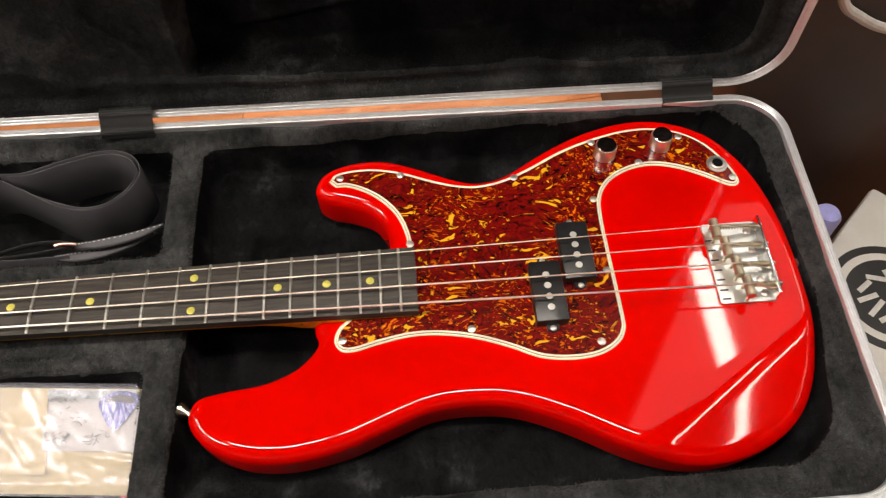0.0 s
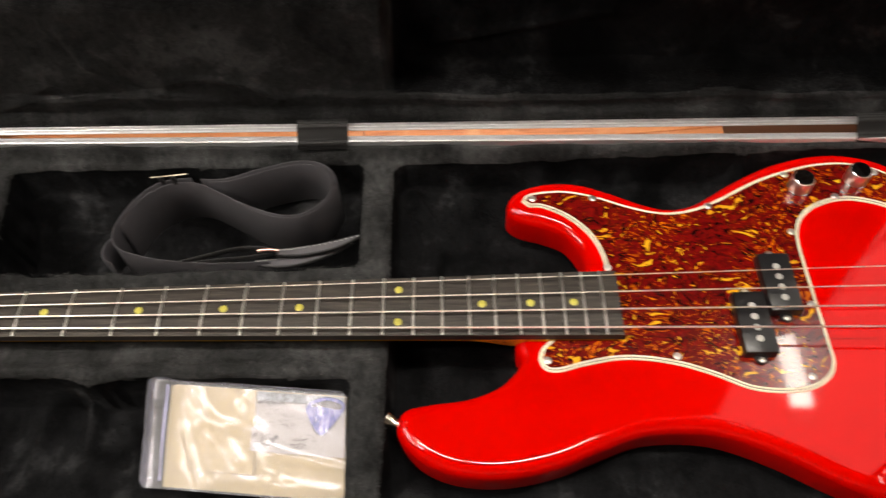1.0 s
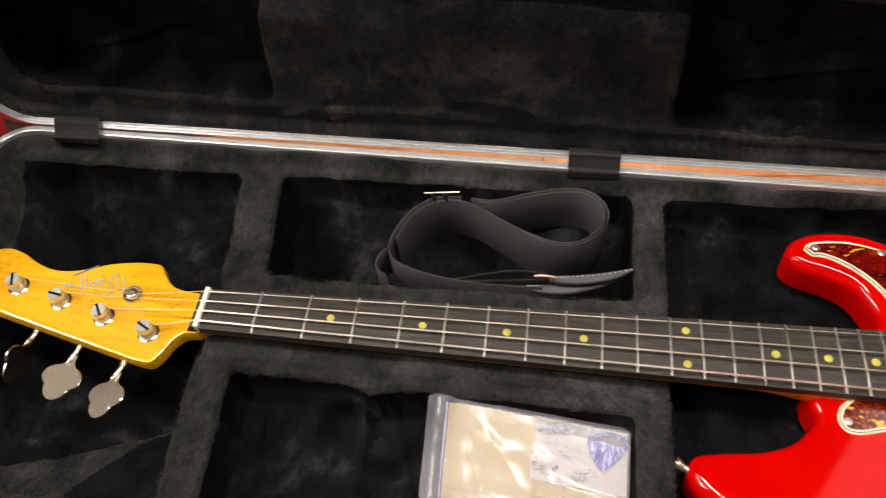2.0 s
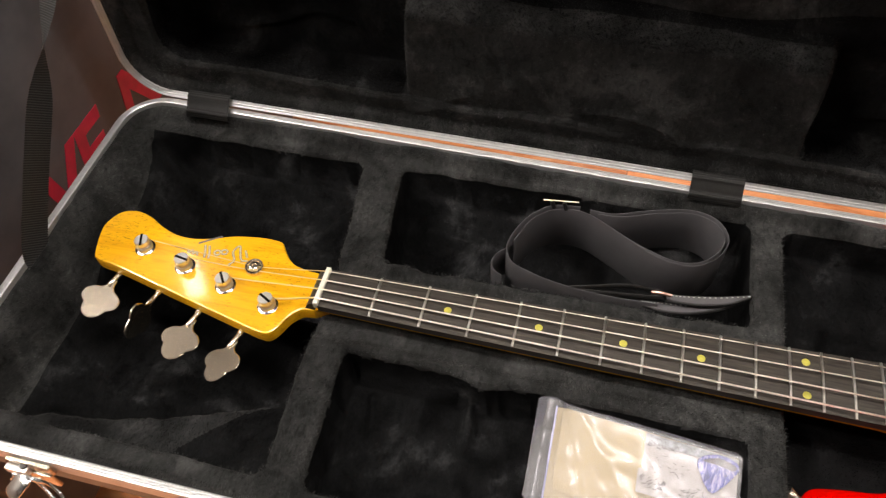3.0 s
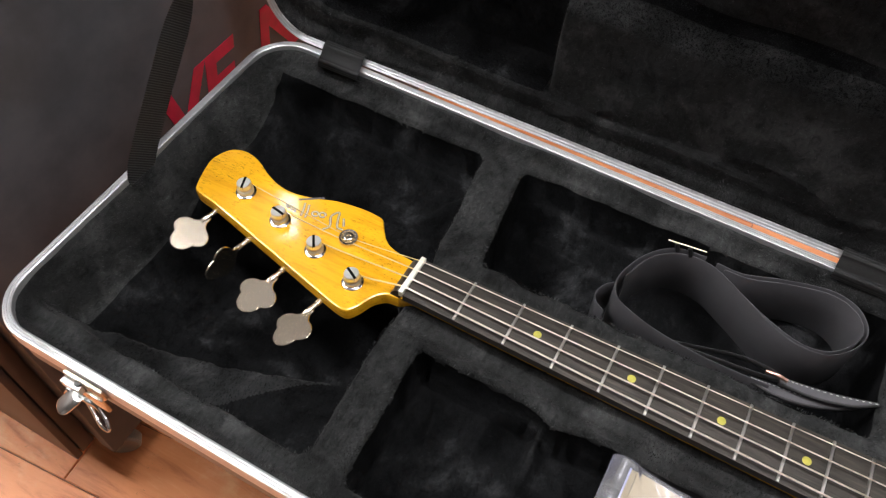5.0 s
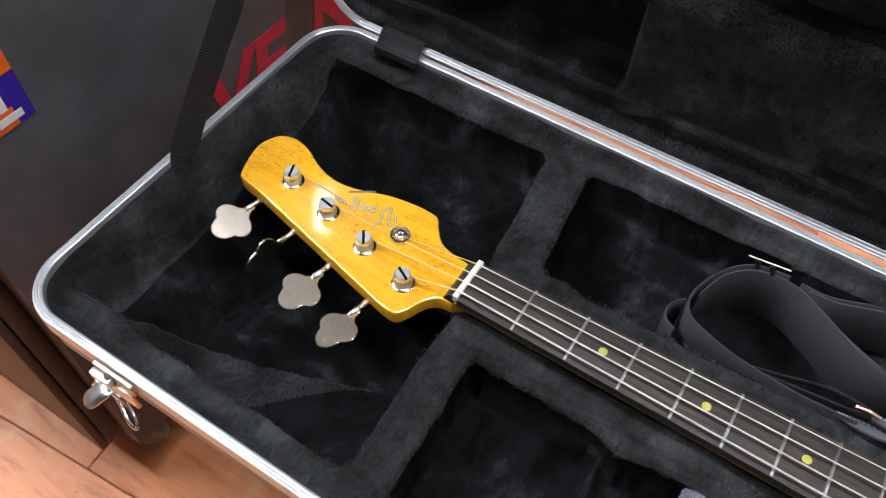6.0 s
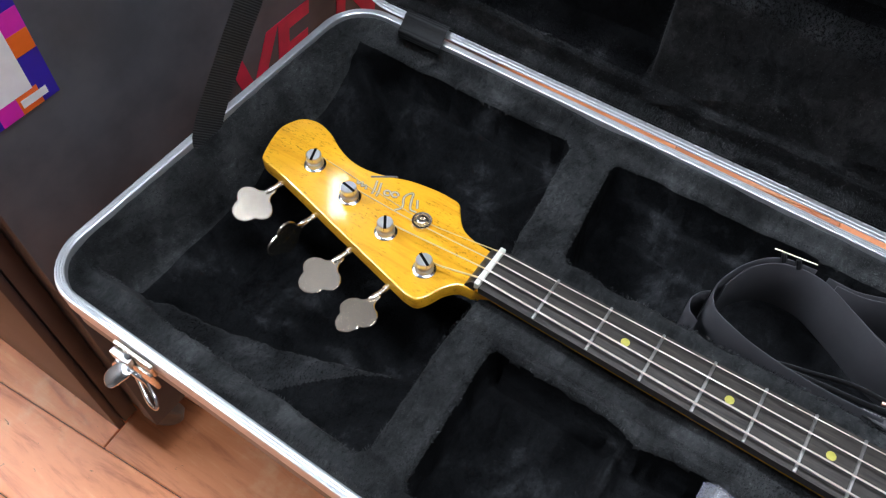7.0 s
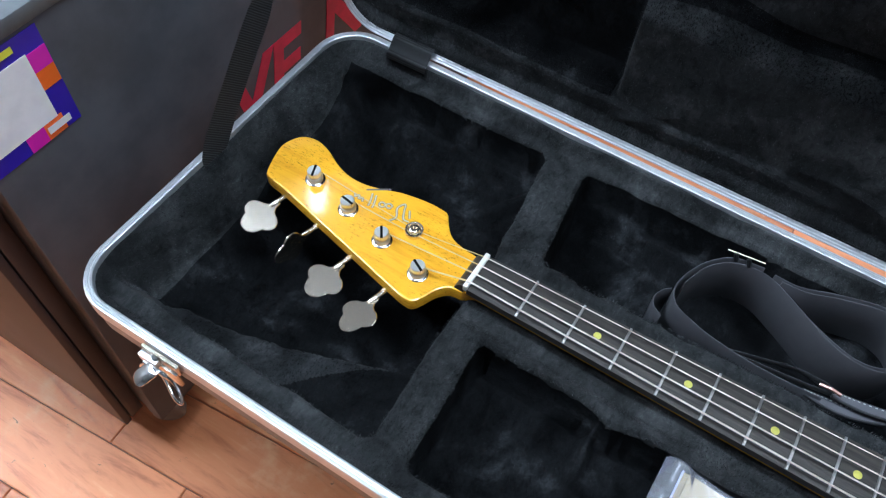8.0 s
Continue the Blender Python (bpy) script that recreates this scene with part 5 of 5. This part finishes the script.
def lid_stay():
    pts = [(-0.288, -0.020, -0.016), (-0.2900, -0.016, 0.001), (-0.2910, 0.012, 0.033), (-0.291, 0.064, 0.088), (-0.293, 0.137, 0.156), (-0.290, 0.215, 0.232)]
    line = curve_loop(pts, 6, False)
    bm = bmesh.new()
    rows = []
    n = len(line)
    for i, p in enumerate(line):
        f = i / (n - 1)
        a = line[min(n - 1, i + 1)] - line[max(0, i - 1)]
        a.normalize()
        twist = radians(-60) * float(sstep(np.array((f - 0.62) / 0.26)))
        side = Vector((math.sin(twist), math.cos(twist), 0))
        side = (side - a * side.dot(a)).normalized()
        if f < 0.12:
            side = Vector((0, 1, 0))
        rows.append([bm.verts.new(p + side * s) for s in (-0.0175, 0.0, 0.0175)])
    for a, b in zip(rows, rows[1:]):
        for i in range(2):
            bm.faces.new((a[i], a[i + 1], b[i + 1], b[i]))
    bmesh.ops.solidify(bm, geom=bm.faces[:], thickness=0.0014)
    part("lid_stay", bm, WEB, case, "black woven lid stay strap")


lid_stay()


def latch():
    t = thing("latch", "", "")
    t.parent = case
    t.matrix_basis = pose(-0.180, -0.2100, -0.004)
    part("catch_plate", rounded_plate(rounded_quad([(-0.019, -0.0025), (0.021, -0.0025), (0.021, 0.0012), (-0.019, 0.0012)], 0.0012, 4), [(0, -0.012), (0, 0.0), (0.0005, 0.0006)]), NICKEL, t)
    part("catch", box(-0.019, 0.001, -0.0082, -0.0026, -0.013, -0.004, 0.0012), SATIN, t, "square chrome latch catch")
    part("rivet", lathe([(0.0034, 0), (0.0032, 0.001), (0, 0.0014)], pose(-0.003, -0.0024, -0.0032), 16), BLACKPLASTIC, t)
    part("base_plate", box(-0.012, 0.018, -0.0045, -0.0005, -0.034, -0.013, 0.001), NICKEL, t)
    part("hinge_barrel", sweep([(-0.014, -0.0085, -0.0135), (0.012, -0.0085, -0.0135)], round_section(0.0022, 10)), CHROME, t)
    lever = curve_loop([(-0.0070, 0.0), (0.0070, 0.0), (0.0082, -0.009), (0.0078, -0.016), (0.0045, -0.0196), (0.0, -0.0206), (-0.0045, -0.0196), (-0.0078, -0.016), (-0.0082, -0.009)], 5)
    lv = part("lever", rounded_plate(lever, [(0.0008, -0.001), (0, 0), (0, 0.0010), (0.0010, 0.0016)]), CHROME, t, "turned-out chrome latch lever")
    lv.matrix_basis = pose(-0.002, -0.0080, -0.0115, 22, 0, -26)
    hoop = [(0.008, -0.009, -0.014), (0.014, -0.012, -0.018), (0.024, -0.017, -0.026), (0.031, -0.017, -0.028), (0.028, -0.013, -0.022), (0.018, -0.009, -0.015)]
    part("hoop", sweep(curve_loop(hoop, 5), round_section(0.0015, 8), True), CHROME, t, "chrome wire latch loop")
    small = [(-0.012, -0.007, -0.018), (-0.019, -0.010, -0.022), (-0.020, -0.011, -0.030), (-0.013, -0.009, -0.028)]
    part("hoop", sweep(curve_loop(small, 5), round_section(0.0013, 8), True), CHROME, t)


latch()


# ---- the stand under the case ----
def stand():
    t = thing("stand", "dark low table that carries the case", "table")
    z = -0.1355
    part("tabletop", box(-0.16, 0.84, -0.12, 0.12, z - 0.03, z, 0.003), DARKWOOD, t)
    for x in (-0.13, 0.79):
        for y in (-0.09, 0.07):
            part("leg", box(x, x + 0.03, y, y + 0.03, FLOOR, z - 0.03, 0.002), DARKWOOD, t)


stand()


# ---- the dark cabinet at the head end ----
BX = -0.375


def head_cabinet():
    t = thing("display_cabinet", "tall dark brown cabinet on casters with red lettering", "cabinet")
    low = -0.468
    part("side_panel", box(BX - 0.025, BX, -0.180, 1.05, low, 0.1635, 0.0015), DARKWOOD, t)
    part("face_frame", box(-1.25, BX - 0.041, -0.1990, -0.178, low - 0.004, 0.1635, 0.0015), DARKWOOD2, t)
    part("door", box(-1.25, BX - 0.039, -0.2115, -0.2010, low - 0.004, 0.1635, 0.0015), DARKWOOD2, t)
    part("body", box(-1.23, BX - 0.027, -0.177, 1.04, low + 0.01, 0.160), DARKWOOD, t)
    part("top_edge", box(-1.26, BX + 0.004, -0.215, 1.06, 0.164, 0.180, 0.003), plain("grey_edge", (0.11, 0.115, 0.12), 0.4), t, "grey edging strip")
    red = plain("red_paint", (0.50, 0.006, 0.055), 0.5)
    font = bpy.data.curves.new("letters", "FONT")
    font.body = "VE N"
    font.size = 0.116
    font.offset = 0.0032
    font.extrude = 0.0004
    font.shear = 0.2
    font.space_word = 1.4
    tmp = new("letters_tmp", font)
    dg = bpy.context.evaluated_depsgraph_get()
    me = bpy.data.meshes.new_from_object(tmp.evaluated_get(dg))
    bpy.data.objects.remove(tmp)
    ob = mesh_part("lettering", me, red, t, "large red letters")
    ob.matrix_basis = Matrix.Translation((BX + 0.0006, LETTER_Y, LETTER_Z)) @ Euler((radians(90), 0, radians(90))).to_matrix().to_4x4()
    for x, y in ((BX - 0.028, -0.150), (BX - 0.028, 0.95), (-1.15, -0.15), (-1.15, 0.95)):
        c = part("caster", lathe([(0, -0.010), (0.021, -0.010), (0.024, -0.007), (0.024, 0.007), (0.021, 0.010), (0, 0.010)], pose(x - 0.012, y, FLOOR + 0.024, 90, 0, 40), 24), plain("grey_rubber", (0.24, 0.21, 0.18), 0.35), t, "pale caster wheel")
        part("caster_fork", box(x - 0.026, x - 0.002, y - 0.014, y + 0.014, FLOOR + 0.036, low, 0.002), DARKWOOD2, c)


LETTER_Y, LETTER_Z = 0.074, -0.122
head_cabinet()


def sticker():
    t = thing("sticker", "blue, magenta and orange printed sticker on the dark board", "sticker")
    y0, y1, z0, z1 = -0.205, -0.095, 0.058, 0.165
    t.matrix_basis = pose(BX + 0.0008, 0.006, 0)

    def tile(name, ya, yb, za, zb, col, up):
        part(name, box(0.0003 * up, 0.0003 * up + 0.0006, ya, yb, za, zb), plain("print_" + name, col, 0.35, 0.05), t)
    return t, tile


BLUE, MAGENTA, ORANGE = (0.035, 0.014, 0.42), (0.72, 0.012, 0.48), (0.95, 0.17, 0.01)


def board_sticker():
    t, tile = sticker()
    tile("sheet", -0.183, -0.0905, 0.0555, 0.1600, BLUE, 0)
    tile("magenta_block", -0.110, -0.0910, 0.121, 0.140, MAGENTA, 2)
    tile("orange_block", -0.110, -0.0910, 0.102, 0.121, ORANGE, 2)
    tile("orange_block", -0.126, -0.106, 0.0560, 0.0735, ORANGE, 2)
    tile("magenta_block", -0.145, -0.126, 0.0560, 0.0735, MAGENTA, 2)
    tile("white_panel", -0.183, -0.110, 0.0735, 0.142, (0.94, 0.94, 0.96), 4)
    tile("white_bar", -0.124, -0.100, 0.062, 0.069, (0.9, 0.9, 0.9), 6)
    tile("yellow_bar", -0.146, -0.118, 0.150, 0.156, (0.75, 0.75, 0.05), 6)


board_sticker()


# ---- beyond the right end of the case ----
def far_cabinet():
    t = thing("cabinet", "dark brown low cabinet standing behind the case", "cabinet")
    part("body", box(0.985, 2.1, 0.27, 0.9, FLOOR, 0.30, 0.004), DARKWOOD2, t)
    part("plinth", box(0.99, 2.09, 0.255, 0.27, FLOOR, FLOOR + 0.08, 0.003), DARKWOOD, t)


far_cabinet()


def cable():
    t = thing("cable", "white cable hanging across the dark cabinet", "cable")
    part("wire", sweep(curve_loop([(1.02, 0.262, 0.10), (1.05, 0.262, 0.036), (1.075, 0.262, 0.014), (1.114, 0.262, -0.006), (1.18, 0.262, -0.02), (1.30, 0.262, -0.01), (1.42, 0.262, 0.12), (1.44, 0.265, 0.298)], 8, False), round_section(0.0055, 10)), plain("white_rubber", (0.7, 0.68, 0.66), 0.4), t)


cable()


def carton():
    t = thing("carton", "white cardboard carton with a round black printed mark", "box", m=pose(1.203, 0.232, FLOOR, 0, 0, -46))
    h = 0.31
    part("body", box(0, 0.42, -0.36, 0, 0, h, 0.006), plain("white_card", (0.62, 0.60, 0.56), 0.55, 0.06, 10), t)
    black = plain("black_print", (0.025, 0.025, 0.025), 0.5)
    cx, cy = 0.088, -0.142
    mark = part("ring_mark", lathe([(0.062, 0), (0.062, 0.0006), (0.072, 0.0006), (0.072, 0)], pose(cx, cy, h), 56), black, t, "round black printed mark")
    part("mark_disc", lathe([(0.052, 0), (0.052, 0.0006), (0, 0.0006)], pose(cx, cy, h), 48), black, mark)
    white = plain("white_print", (0.62, 0.60, 0.56), 0.55)
    for dx, dy, w, turn in ((-0.020, 0.016, 0.034, 30), (-0.010, 0.022, 0.030, -35), (0.004, 0.026, 0.034, 30), (0.016, 0.020, 0.024, -30), (-0.030, -0.006, 0.022, 80), (-0.020, -0.018, 0.026, 60), (-0.006, -0.024, 0.028, 85), (0.010, -0.026, 0.026, 65), (0.026, -0.012, 0.026, 95)):
        bar = part("mark_bar", box(-w / 2, w / 2, -0.0032, 0.0032, 0, 0.0006), white, mark)
        bar.matrix_basis = pose(cx + dx, cy + dy, h + 0.0006, 0, 0, turn)


carton()


def bottle():
    t = thing("bottle", "bottle with a lavender cap beside the container", "bottle", m=pose(1.096, 0.160, FLOOR))
    part("bottle_body", lathe([(0, 0), (0.019, 0), (0.021, 0.006), (0.021, 0.29), (0.013, 0.325), (0.013, 0.345), (0, 0.345)], n=28), plain("pale_bottle", (0.30, 0.30, 0.42), 0.2), t)
    part("cap", lathe([(0.0155, 0.332), (0.0165, 0.335), (0.0165, 0.360), (0.013, 0.366), (0, 0.367)], n=28), plain("lavender_cap", (0.36, 0.36, 0.70), 0.4), t)


bottle()


# ---- floor boards ----
def floor_boards():
    """Boards near the case are pieces of their own; the rest of the floor is one joined part."""
    rng = random.Random(5)
    w, gap = 0.118, 0.0013
    meshes = {}
    for length in (0.9, 1.2):
        me = bpy.data.meshes.new("floor_board")
        bm = box(0, length - gap, 0, w - gap, FLOOR - 0.02, FLOOR, 0.0015, seg=1)
        bm.to_mesh(me)
        bm.free()
        me.materials.append(WOODFLOOR)
        meshes[length] = me
    turn = radians(4.4)
    c, sn = math.cos(turn), math.sin(turn)
    ox, oy = -0.463, -0.234
    verts, faces = [], []
    for row in range(-26, 34):
        near_row = -11 <= row < 17
        x = -0.9 if row == 0 else -1.9 + rng.uniform(-0.6, 0.0)
        first = True
        start = x
        while x < 2.6 and near_row:
            length = 0.9 if (row == 0 and first) else (0.9, 1.2)[rng.randrange(2)]
            first = False
            ob = new("floor_board", meshes[length])
            ob.parent = floor
            ob.matrix_basis = Matrix.Translation((ox + c * x - sn * row * w, oy + sn * x + c * row * w, 0)) @ Matrix.Rotation(turn, 4, "Z")
            x += length
        # the rest, cut to the walls
        shift = ox - sn * row * w
        left, right = (RX0 - shift) / c + 0.01, (RX1 - shift) / c - 0.01
        spans = [(left, start), (x, right)] if near_row else [(left, right)]
        for a, b in spans:
            while a < b - 0.05:
                e = min(b, a + rng.uniform(0.9, 1.2))
                quad = [(a, 0), (e - gap, 0), (e - gap, w - gap), (a, w - gap)]
                pts = [(ox + c * u - sn * (row * w + v), oy + sn * u + c * (row * w + v)) for u, v in quad]
                if all(RY0 < p[1] < RY1 for p in pts):
                    n = len(verts)
                    verts += [(p[0], p[1], FLOOR - 0.003) for p in pts] + [(p[0], p[1], FLOOR) for p in pts]
                    faces += [[n + 4, n + 5, n + 6, n + 7]] + [[n + k, n + (k + 1) % 4, n + 4 + (k + 1) % 4, n + 4 + k] for k in range(4)]
                a = e
    me = bpy.data.meshes.new("floor_planking")
    me.from_pydata(verts, [], faces)
    tagged(mesh_part("floor_planking", me, WOODFLOOR, floor, "reddish brown floor boards"), kind="stuff")


floor_boards()
